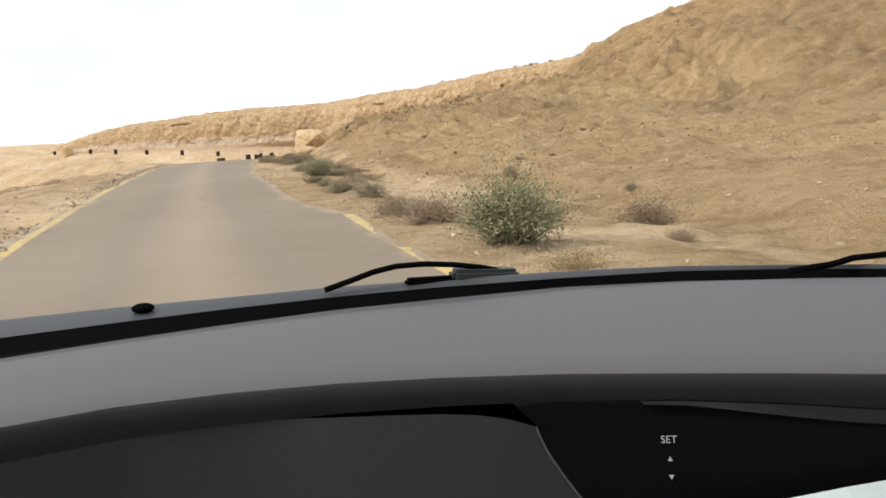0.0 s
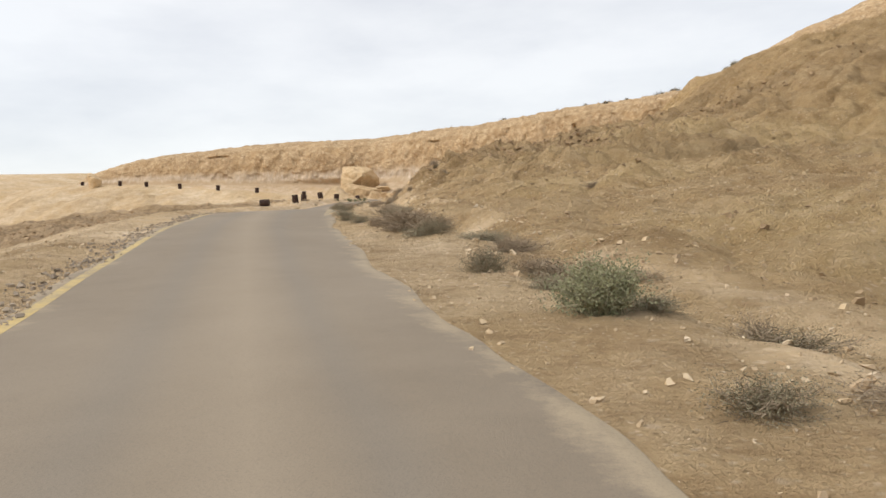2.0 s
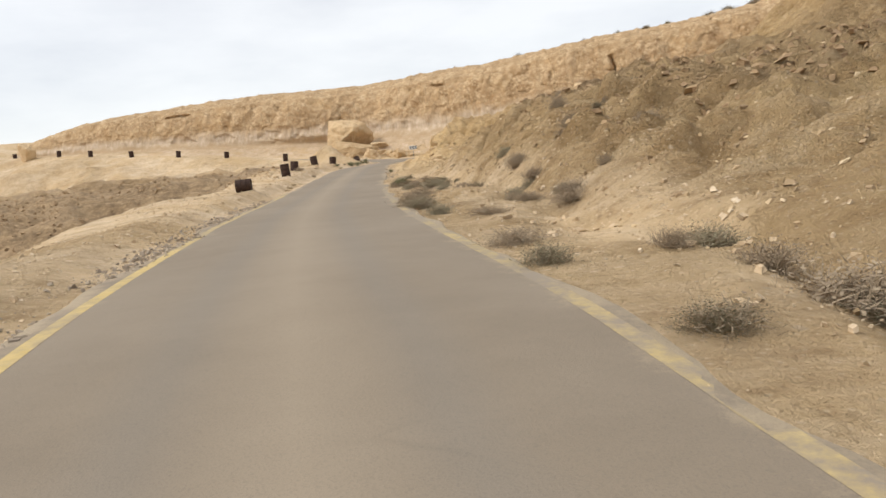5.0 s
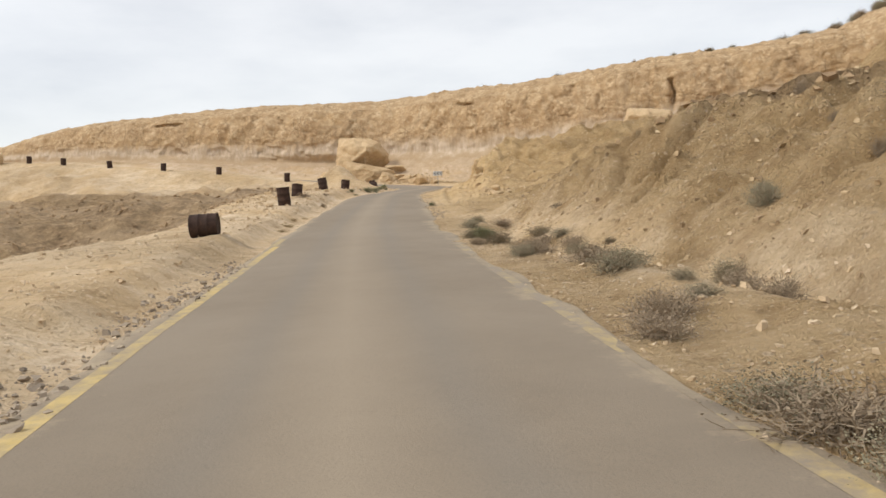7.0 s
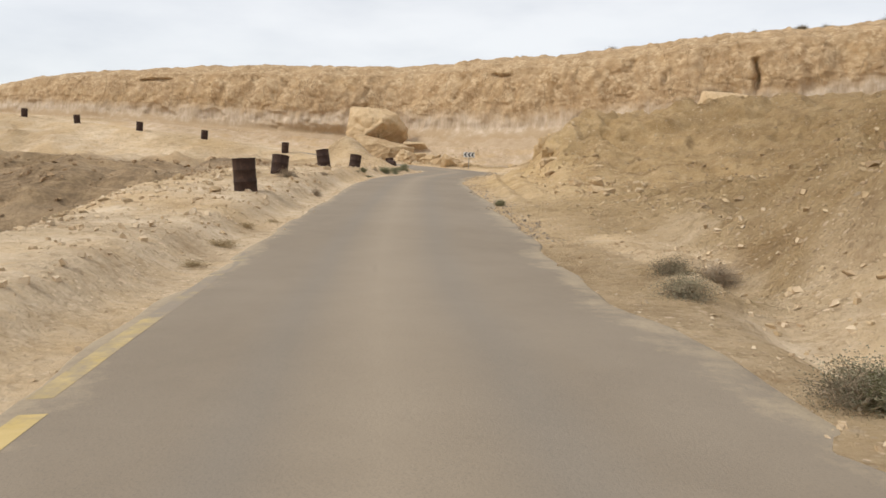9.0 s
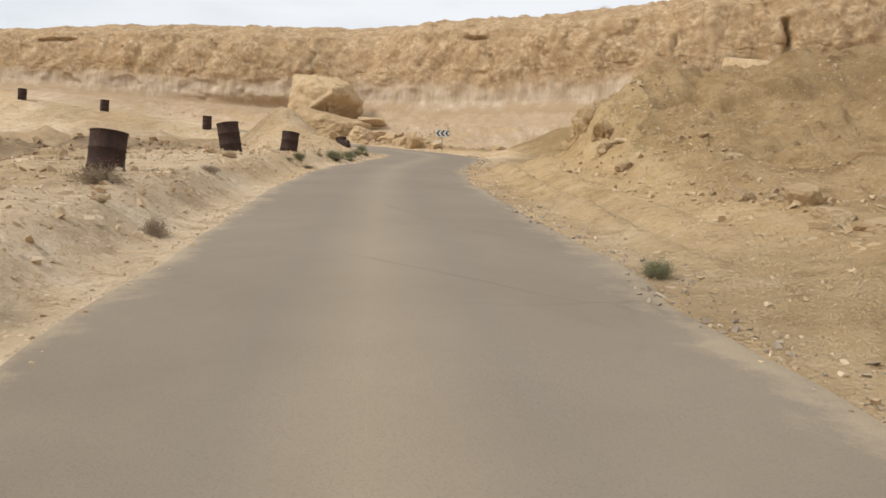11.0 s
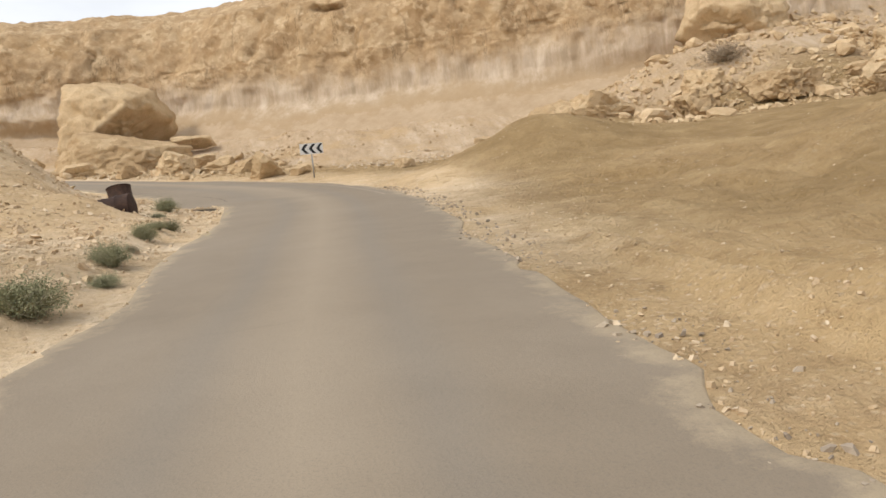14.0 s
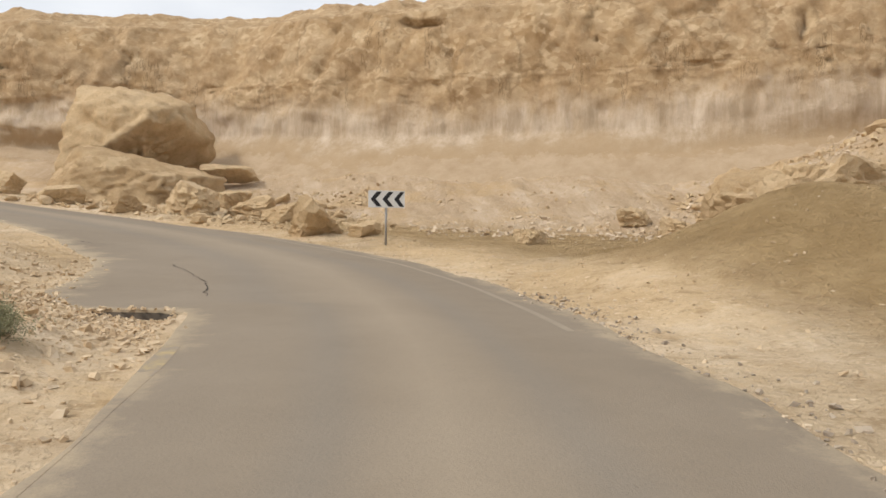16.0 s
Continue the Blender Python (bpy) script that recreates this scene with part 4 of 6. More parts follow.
road_crack([(-19.6, 133.5), (-19.7, 134.6), (-20.1, 136.0), (-20.7, 137.6)], 0.014, 1)
road_crack([(-22.2, 141.3), (-22.9, 141.2), (-23.8, 142.0), (-25.0, 142.6)], 0.016, 2)


# ---- stones ----
random.seed(5)


def pebble_shapes():
    """Rough broken blocks: cubes pulled out of shape, of twelve triangles each."""
    base = np.array([(a, b, c) for a in (-1, 1) for b in (-1, 1) for c in (-1, 1)], float)
    quads = ((0, 1, 3, 2), (4, 6, 7, 5), (0, 4, 5, 1), (2, 3, 7, 6), (0, 2, 6, 4), (1, 5, 7, 3))
    faces = np.array([t for q in quads for t in ((q[0], q[1], q[2]), (q[0], q[2], q[3]))])
    shapes = []
    for k in range(24):
        r = np.random.default_rng(100 + k)
        v = base * 0.72 + r.uniform(-0.34, 0.34, base.shape)
        v[:, :2] *= np.where(base[:, 2:3] > 0, r.uniform(0.5, 0.95), 1.0)
        v[:, 0] += r.uniform(-0.4, 0.4) * base[:, 2]
        shapes.append(v * np.array([1, r.uniform(0.55, 0.95), r.uniform(0.4, 0.8)]))
    return shapes, faces


PEBBLES, PEBBLE_FACES = pebble_shapes()


def scatter(name, label, material, x, y, size, seed, sink=0.3, z=None):
    """Joins pebbles of those sizes at those places into one mesh."""
    r = np.random.default_rng(seed)
    z = ground_height(x, y) if z is None else z
    n = len(x)
    pick = r.integers(0, len(PEBBLES), n)
    size = size * 0.72
    verts = np.stack(PEBBLES)[pick] * size[:, None, None]
    a, b = r.uniform(0, 6.283, n), r.normal(0, 0.35, n)
    ca, sa, cb, sb = np.cos(a), np.sin(a), np.cos(b), np.sin(b)
    vx, vy, vz = verts[..., 0], verts[..., 1], verts[..., 2]
    vy, vz = vy * cb[:, None] - vz * sb[:, None], vy * sb[:, None] + vz * cb[:, None]
    vx, vy = vx * ca[:, None] - vy * sa[:, None], vx * sa[:, None] + vy * ca[:, None]
    low = vz.min(axis=1)
    verts = np.stack([vx + x[:, None], vy + y[:, None], vz + (z - low * (1 - sink) - size * 0.12)[:, None]], -1).reshape(-1, 3)
    k = verts.shape[0] // n
    faces = (PEBBLE_FACES[None] + (np.arange(n) * k)[:, None, None]).reshape(-1, 3)
    me = bpy.data.meshes.new(name)
    me.vertices.add(len(verts))
    me.vertices.foreach_set("co", verts.reshape(-1).astype(np.float32))
    me.loops.add(faces.size)
    me.loops.foreach_set("vertex_index", faces.reshape(-1).astype(np.int32))
    me.polygons.add(len(faces))
    me.polygons.foreach_set("loop_start", np.arange(0, faces.size, 3, dtype=np.int32))
    me.polygons.foreach_set("use_smooth", np.zeros(len(faces), bool))
    me.materials.append(material)
    me.update(calc_edges=True)
    return tagged(new(name, me), label, "stones", kind="stuff")


def sizes(n, small, large, seed, power=2.2):
    """Many small ones and few large ones."""
    k = np.random.default_rng(seed).uniform(0, 1, n) ** power
    return small * (large / small) ** k


def along_road(n, first_y, last_y, lo, hi, side, seed):
    """Random places beside the road between two distances from its edge, clumped."""
    r = np.random.default_rng(seed)
    pool = np.where((FINE[:, 1] > first_y) & (FINE[:, 1] < last_y) & (FINE[:, 0] > -32))[0]
    i = r.choice(pool, n * 3)
    keep = fbm(FINE[i, 1] / 3.0, i * 0 + side * 3.0, 3, seed) > r.uniform(-1.0, 0.7, len(i))
    i = i[keep][:n]
    off = lo + (hi - lo) * r.uniform(0, 1, len(i)) ** 1.6
    w = np.where(side < 0, FINE_L[i] + off, FINE_R[i] + off) * side
    return FINE[i, 0] + FINE_RIGHT[i, 0] * w + r.normal(0, 0.1, len(i)), FINE[i, 1] + FINE_RIGHT[i, 1] * w + r.normal(0, 0.1, len(i))


def in_box(n, x0, x1, y0, y1, seed, clump=6.0, keep=None):
    r = np.random.default_rng(seed)
    x, y = r.uniform(x0, x1, n * 4), r.uniform(y0, y1, n * 4)
    ok = fbm(x / clump, y / clump, 3, seed) > r.uniform(-1.1, 0.8, len(x))
    if keep is not None:
        ok &= keep(x, y)
    return x[ok][:n], y[ok][:n]


def off_road(lo, hi, side):
    def test(x, y):
        u, _, s = nearest(x, y)
        return (u * side > lo) & (u * side < hi)
    return test


for side, seed in ((-1, 201), (1, 202)):
    x, y = along_road(7000, 2, 150, -0.08, 2.2, side, seed)
    scatter("verge_gravel", "pale limestone gravel along the asphalt's edge", PALE_STONE, x, y, sizes(len(x), 0.01, 0.055, seed), seed)
x, y = in_box(12000, -36, -3, 8, 136, 203, 3.0, off_road(3, 16, -1))
scatter("shoulder_stones", "pale stones strewn over the bare shoulder", PALE_STONE, x, y, sizes(len(x), 0.012, 0.1, 203, 2.8), 203)
x, y = in_box(14000, -14, 12, 42, 104, 204, 4.0, off_road(4.2, 26, 1))
scatter("bank_rubble", "ochre rubble lying on the eroded bank", OCHRE_STONE, x, y, sizes(len(x), 0.015, 0.1, 204, 2.8), 204, 0.5)
x, y = in_box(7000, -10, 30, 58, 95, 205, 7.0, lambda x, y: np.min(np.hypot(x[:, None] - crest[None, ::3, 0], y[:, None] - crest[None, ::3, 1]), axis=1) < 3.4)
scatter("dark_stones", "dark weathered stones covering the hill's crest", DARK_STONE, x, y, sizes(len(x), 0.04, 0.3, 205, 2.6), 205, 0.5)
x, y = in_box(4000, -8, 26, 4, 58, 206, 5.0, off_road(3.5, 34, 1))
scatter("flat_stones", "small ochre stones on the sandy flat", OCHRE_STONE, x, y, sizes(len(x), 0.012, 0.07, 206, 2.8), 206)
x, y = in_box(3200, -46, 8, 140, 172, 207, 4.0, lambda x, y: (behind_cliff(x, y)[0] < -0.3) & (behind_cliff(x, y)[0] > -9.5) & off_road(3.6, 60, 1)(x, y))
scatter("talus_rubble", "broken ochre rubble below the cliff", OCHRE_STONE, x, y, sizes(len(x), 0.02, 0.17, 207, 3.0), 207)
x, y = in_box(3600, -4, 22, 134, 153, 208, 3.0, lambda x, y: (behind_cliff(x, y)[0] < 0.5) & (y > 136.6 - 0.12 * x) & (x + 0.7 * (y - 138) > -3))
scatter("rockfall", "heaped ochre blocks of a rockfall", OCHRE_STONE, x, y, sizes(len(x), 0.06, 0.3, 208, 1.6), 208, 0.2)
x, y = in_box(8000, -80, -25, 76, 128, 209, 7.0, off_road(8.5, 60, -1))
scatter("wash_stones", "brown stones covering the bank of the wash", DARK_STONE, x, y, sizes(len(x), 0.05, 0.32, 209, 2.4), 209)
x, y = in_box(1500, -16, 2, 112, 146, 210, 3.0, off_road(3.2, 16, 1))
scatter("sand_pebbles", "pale pebbles on the trodden sand", PALE_STONE, x, y, sizes(len(x), 0.01, 0.06, 210, 2.8), 210)


x, y = in_box(6500, -29, -20.2, 84, 134, 212, 2.2, off_road(2.7, 9, -1))
scatter("shoulder_rubble", "pale angular rubble lying round the drums", PALE_STONE, x, y, sizes(len(x), 0.015, 0.13, 212, 3.2), 212, 0.4)
x, y = along_road(4200, 2, 74, -0.14, 0.4, -1, 213)
scatter("asphalt_crumbs", "broken lumps of grey asphalt along the road's edge", CRUMBS, x, y, sizes(len(x), 0.014, 0.08, 213, 2.0), 213, 0.2)
x, y = along_road(1500, 88, 134, -0.15, 0.5, 1, 214)
scatter("asphalt_crumbs", "broken lumps of grey asphalt along the road's edge", CRUMBS, x, y, sizes(len(x), 0.012, 0.065, 214, 1.9), 214, 0.2)
x, y = in_box(1700, -14.2, -9.5, 96, 114, 215, 1.8, off_road(4.6, 8.2, 1))
scatter("slope_foot_rubble", "light broken rubble heaped at the foot of the bank", OCHRE_STONE, x, y, sizes(len(x), 0.015, 0.13, 215, 2.6), 215, 0.2)
x, y = in_box(2200, -31, -15, 148.5, 159, 216, 2.5, lambda x, y: (nearest(x, y)[0] > 3.3) & (behind_cliff(x, y)[0] < -1.5))
scatter("fallen_blocks", "jumbled ochre blocks fallen along the bend", OCHRE_STONE, x, y, sizes(len(x), 0.03, 0.2, 216, 2.2), 216, 0.3)
x, y = in_box(5200, -13, 2, 22, 90, 217, 1.5, off_road(3.4, 6.6, 1))
scatter("ditch_gravel", "white gravel washed into the roadside ditch", PALE_STONE, x, y, sizes(len(x), 0.015, 0.11, 217, 2.6), 217)
x, y = in_box(3500, -25.5, -19.4, 122, 138, 218, 1.5, off_road(2.45, 7.5, -1))
scatter("island_gravel", "pale gravel covering the ground inside the bend", PALE_STONE, x, y, sizes(len(x), 0.015, 0.085, 218, 2.0), 218)
x, y = in_box(1900, -12, 3, 61, 101, 219, 2.5, off_road(6.5, 18, 1))
scatter("bank_slabs", "ochre slabs weathering out of the bank", OCHRE_STONE, x, y, sizes(len(x), 0.03, 0.16, 219, 2.8), 219, 0.55)
x, y = in_box(1300, -11, 15, 26, 62, 220, 3.0, off_road(6, 25, 1))
scatter("slope_slabs", "pale ochre slabs half sunk in the slope", OCHRE_STONE, x, y, sizes(len(x), 0.025, 0.12, 220, 2.8), 220, 0.6)
x, y = in_box(3600, -11, 22, 22, 72, 221, 2.2, off_road(5.5, 30, 1))
scatter("earth_clods", "brown clods of crumbled earth on the slope", CLOD, x, y, sizes(len(x), 0.03, 0.15, 221, 2.6), 221, 0.55)
x, y = in_box(2600, -12, 10, 66, 108, 222, 2.2, off_road(5.5, 22, 1))
scatter("earth_clods", "brown clods of crumbled earth on the bank", CLOD, x, y, sizes(len(x), 0.025, 0.14, 222, 2.6), 222, 0.55)
x, y = in_box(2600, -14.5, 2, 140, 153, 223, 1.6, lambda x, y: (behind_cliff(x, y)[0] > -14) & (behind_cliff(x, y)[0] < -6.5 + 0.35 * (x + 8)) & off_road(4.4, 40, 1)(x, y))
scatter("scree", "whitish scree gathered at the foot of the slope", WHITE_STONE, x, y, sizes(len(x), 0.025, 0.2, 223, 2.8), 223, 0.3)
r = np.random.default_rng(211)
x, y = r.normal(-20.6, 0.7, 2600), r.normal(131.6, 0.8, 2600)
keep = nearest(x, y)[0] < -2.5
scatter("pothole_gravel", "loose pale gravel in the broken corner of the asphalt", PALE_STONE, x[keep], y[keep], sizes(int(keep.sum()), 0.015, 0.065, 211), 211)


# ---- boulders ----
def boulder(x, y, w, d, h, seed, label, turn=0.0, sink=0.12, lift=0.0, lean=0.0, detail=4, group="", cuts=(), stone=None, rugged=1.0):
    """A broken block of limestone: a ball cut by random planes, roughened."""
    r = random.Random(seed)
    bm = bmesh.new()
    bmesh.ops.create_icosphere(bm, subdivisions=detail, radius=1)
    planes = []
    for q in (() if cuts else ((1, 0, 0), (-1, 0, 0), (0, 1, 0), (0, -1, 0), (0, 0, 1))):
        planes.append(((Vector(q) + 0.33 * Vector((r.gauss(0, 1), r.gauss(0, 1), r.gauss(0, 1)))).normalized(), r.uniform(0.5, 0.72)))
    for k in range(0 if cuts else 6):
        n = Vector((r.gauss(0, 1), r.gauss(0, 1), r.gauss(0, 0.8))).normalized()
        planes.append((n, r.uniform(0.55, 0.85)))
    planes += [(Vector(q).normalized(), p) for q, p in cuts]
    planes += [(Vector((0, 0, -1)), 0.5)]
    for v in bm.verts:
        n = v.co.normalized()
        reach = min([1.3] + [p / n.dot(q) for q, p in planes if n.dot(q) > 0.05])
        s = Vector((seed * 3.1, seed * 1.7, 0))
        q = n * reach
        rough = 0.07 * noise.fractal(q * 3.4 + s, 0.6, 2.1, 7) + 0.05 * abs(noise.noise(q * 5.5 + s)) + 0.03 * noise.noise(q * 14 + s) + 0.02 * noise.noise(q * 31 + s) - 0.06 * max(0, 1 - abs(noise.noise(q * 1.9 - s)) / 0.07)
        v.co = q + n * rough * rugged
    lo, hi = min(v.co.z for v in bm.verts), max(v.co.z for v in bm.verts)
    bmesh.ops.translate(bm, vec=(0, 0, -lo), verts=bm.verts)
    bmesh.ops.scale(bm, vec=(w / 1.55, d / 1.55, h / (hi - lo)), verts=bm.verts)
    z = float(ground_height(np.array([x]), np.array([y]))[0])
    ob = part("boulder", bm, stone or BOULDER, None, label, smooth=detail > 4)
    ob.matrix_basis = pose(x, y, z - sink * h + lift, lean, 0, turn)
    return tagged(ob, label, "boulder", group or "fallen boulders")


BIG = "huge ochre limestone boulder fallen against the cliff"
SLAB = "broad ochre limestone slab lying below the cliff"
LOOSE = "ochre limestone block lying beside the road bend"
BANK = "weathered limestone block on the stony bank"
boulder(-26.9, 163.6, 5.8, 5.0, 5.0, 3, BIG, 0, 0.1, 0.7, 0, 5, cuts=(((0.55, -0.5, -0.75), 0.3), ((0.16, -0.3, 1), 0.66), ((-0.3, -0.5, 0.9), 0.72), ((0.9, -0.2, 0.5), 0.78), ((-1, -0.15, 0.12), 0.8), ((1, -0.1, -0.1), 0.86), ((0, 1, 0), 0.8), ((-0.35, -0.85, 0.42), 0.62), ((0.7, -0.8, 0.15), 0.74)))
boulder(-26.2, 159.4, 5.2, 3.2, 2.7, 4, SLAB, -6, 0.15, 0, 6, 5, cuts=(((0.38, -0.2, 1), 0.5), ((-0.9, -0.4, 0.4), 0.75), ((-0.1, -1, 0.35), 0.6), ((0.9, -0.6, 0.1), 0.8), ((0.1, 1, 0), 0.7), ((-0.2, -0.6, 1), 0.62)))
boulder(-22.2, 161.4, 2.3, 1.6, 0.95, 5, SLAB, 10, 0.0, 0.25, cuts=(((0.2, -0.55, -0.8), 0.2), ((0.05, -0.2, 1), 0.45), ((-1, 0, 0.2), 0.8), ((1, -0.3, 0.3), 0.8), ((0, -1, 0.4), 0.7), ((0, 1, 0), 0.7)))
for x, y, w, d, h, seed in ((-22.6, 153.6, 2.6, 2.0, 1.5, 6), (-20.4, 153.8, 2.0, 1.6, 1.0, 7), (-18.7, 151.6, 1.9, 1.5, 0.9, 8), (-24.9, 153.2, 1.5, 1.2, 0.7, 9), (-28.0, 155.2, 1.4, 1.3, 0.8, 10), (-16.6, 145.9, 1.0, 0.8, 0.6, 12), (-21.3, 155.9, 1.6, 1.4, 1.0, 13), (-30.6, 157.5, 2.0, 1.5, 1.2, 14)):
    boulder(x, y, w, d, h, seed, LOOSE, seed * 47 % 360)
boulder(-18.1, 146.8, 1.7, 1.1, 1.5, 11, "pointed ochre limestone block beside the chevron sign", 25, 0.15, 0, 14)
boulder(8.4, 148.4, 5.0, 3.6, 3.3, 21, "large pale limestone boulder on top of the rockfall", -8, 0.12, -0.6, 0, 5, cuts=(((0.15, -0.25, 1), 0.55), ((-0.6, -0.5, -0.5), 0.35), ((-1, -0.1, 0.3), 0.85), ((1, -0.2, 0.2), 0.75), ((0.35, -1, 0.25), 0.6), ((-0.5, -0.8, 0.7), 0.7), ((0, 1, 0), 0.7)))
for x, y, w, d, h, seed in ((-1.2, 148.6, 2.8, 2.0, 1.7, 22), (-6.4, 146.2, 1.2, 0.9, 0.7, 23), (-5.0, 144.4, 3.0, 2.2, 2.3, 36), (-2.6, 144.8, 3.2, 2.4, 2.2, 37), (-3.3, 142.2, 3.0, 2.0, 1.6, 24), (0.6, 140.6, 2.4, 2.0, 1.5, 25), (3.6, 139.2, 2.6, 2.0, 1.4, 26), (-6.6, 149.4, 1.3, 1.0, 0.8, 27), (-4.6, 147.6, 1.4, 1.1, 0.9, 28), (2.6, 143.4, 2.2, 1.6, 1.5, 29), (9.5, 139.5, 2.4, 2.0, 1.3, 30), (6.2, 137.0, 1.6, 1.3, 0.9, 31), (12.0, 142.0, 2.6, 2.0, 1.6, 32), (-12.2, 143.3, 0.7, 0.6, 0.45, 33)):
    boulder(x, y, w, d, h, seed, "ochre limestone block of the rockfall", seed * 53 % 360, 0.12, rugged=1.6)
for x, y, w, d, h, seed in ((-12.7, 112.6, 1.1, 0.9, 1.2, 61), (-12.6, 111.7, 1.0, 0.8, 1.1, 62), (-12.2, 113.5, 1.2, 0.9, 1.3, 63), (-12.9, 113.3, 0.7, 0.6, 0.6, 64), (-12.1, 112.6, 1.0, 0.8, 1.2, 67), (-11.2, 114.2, 1.4, 1.0, 1.4, 65), (-12.5, 110.7, 0.9, 0.7, 0.9, 66)):
    boulder(x, y, w, d, h, seed, "crumbling ochre rock standing out at the end of the bank", seed * 61 % 360, 0.6, -0.12, detail=5, group="bank end rocks", stone=BANK_ROCK, rugged=2.4)
for x, y, w, d, h, seed in ((-13.0, 108.9, 0.5, 0.45, 0.4, 42), (-13.0, 107.0, 0.55, 0.4, 0.28, 43), (-12.7, 100.8, 0.8, 0.6, 0.4, 44), (-12.2, 99.5, 0.6, 0.5, 0.4, 45), (-12.4, 98.2, 0.5, 0.4, 0.2, 46), (-12.3, 97.4, 0.5, 0.4, 0.25, 47)):
    boulder(x, y, w, d, h, seed, BANK, seed * 31 % 360, 0.2, detail=3)
for x, y, w, d, h, seed in ((-23.4, 109.0, 0.4, 0.3, 0.18, 51), (-25.6, 104.9, 0.5, 0.4, 0.3, 52), (-25.5, 84.5, 0.6, 0.5, 0.45, 53), (-24.2, 82.0, 0.7, 0.5, 0.35, 54), (-77.0, 164.0, 2.6, 2.2, 3.2, 55)):
    boulder(x, y, w, d, h, seed, "pale limestone block on the bare shoulder", seed * 29 % 360, 0.2, detail=3)


def block_form(seed):
    """An angular broken block about a metre across."""
    r = random.Random(seed)
    bm = bmesh.new()
    bmesh.ops.create_icosphere(bm, subdivisions=2, radius=1)
    planes = [((Vector(q) + 0.35 * Vector((r.gauss(0, 1), r.gauss(0, 1), r.gauss(0, 1)))).normalized(), r.uniform(0.45, 0.65)) for q in ((1, 0, 0), (-1, 0, 0), (0, 1, 0), (0, -1, 0), (0, 0, 1), (0, 0, -1))]
    planes += [(Vector((r.gauss(0, 1), r.gauss(0, 1), r.gauss(0, 1))).normalized(), r.uniform(0.5, 0.75)) for k in range(4)]
    for v in bm.verts:
        n = v.co.normalized()
        v.co = n * (min([1.0] + [p / n.dot(q) for q, p in planes if n.dot(q) > 0.05]) + r.uniform(-0.03, 0.03))
    me = bpy.data.meshes.new("rock")
    bm.to_mesh(me)
    bm.free()
    me.materials.append(BLOCK_STONE)
    return me


BLOCK_FORMS = [block_form(400 + k) for k in range(14)]


def loose_rocks(label, group, x, y, size, seed):
    """Single blocks lying where they fell, half sunk among smaller rubble."""
    r = random.Random(seed)
    z = ground_height(x, y)
    for a, b, c, w in zip(x, y, z, size):
        flat = r.uniform(0.5, 0.85)
        m = pose(a, b, c + 0.16 * w * flat, r.gauss(0, 14), r.gauss(0, 14), r.uniform(0, 360)) @ Matrix.Diagonal((w * 0.75, w * r.uniform(0.45, 0.7), w * 0.6 * flat, 1))
        rock = new("rock", r.choice(BLOCK_FORMS))
        rock.matrix_basis = m
        tagged(rock, label, "rock", group)


x, y = in_box(190, -4, 20, 135.5, 152, 224, 3.0, lambda x, y: (behind_cliff(x, y)[0] < -0.5) & (y > 137.2 - 0.12 * x) & (x + 0.7 * (y - 138) > -2))
loose_rocks("angular ochre limestone rock heaped in the rockfall", "rockfall rocks", x, y, sizes(len(x), 0.45, 1.5, 224, 1.7), 224)
x, y = in_box(60, -30, -16, 149.5, 157.5, 225, 2.5, lambda x, y: (nearest(x, y)[0] > 3.6) & (behind_cliff(x, y)[0] < -2.5))
loose_rocks("ochre limestone rock lying among rubble along the bend", "bend rocks", x, y, sizes(len(x), 0.3, 0.9, 225, 1.8), 225)
x, y = in_box(34, -28, -21.6, 86, 124, 226, 2.5, off_road(3.2, 8, -1))
loose_rocks("pale limestone rock strewn round the oil drums", "shoulder rocks", x, y, sizes(len(x), 0.16, 0.42, 226, 2.2), 226)
x, y = in_box(40, -12.8, -9, 92, 112, 227, 2.0, off_road(5.2, 8.5, 1))
loose_rocks("ochre limestone rock rolled down to the foot of the bank", "bank foot rocks", x, y, sizes(len(x), 0.15, 0.45, 227, 2.2), 227)


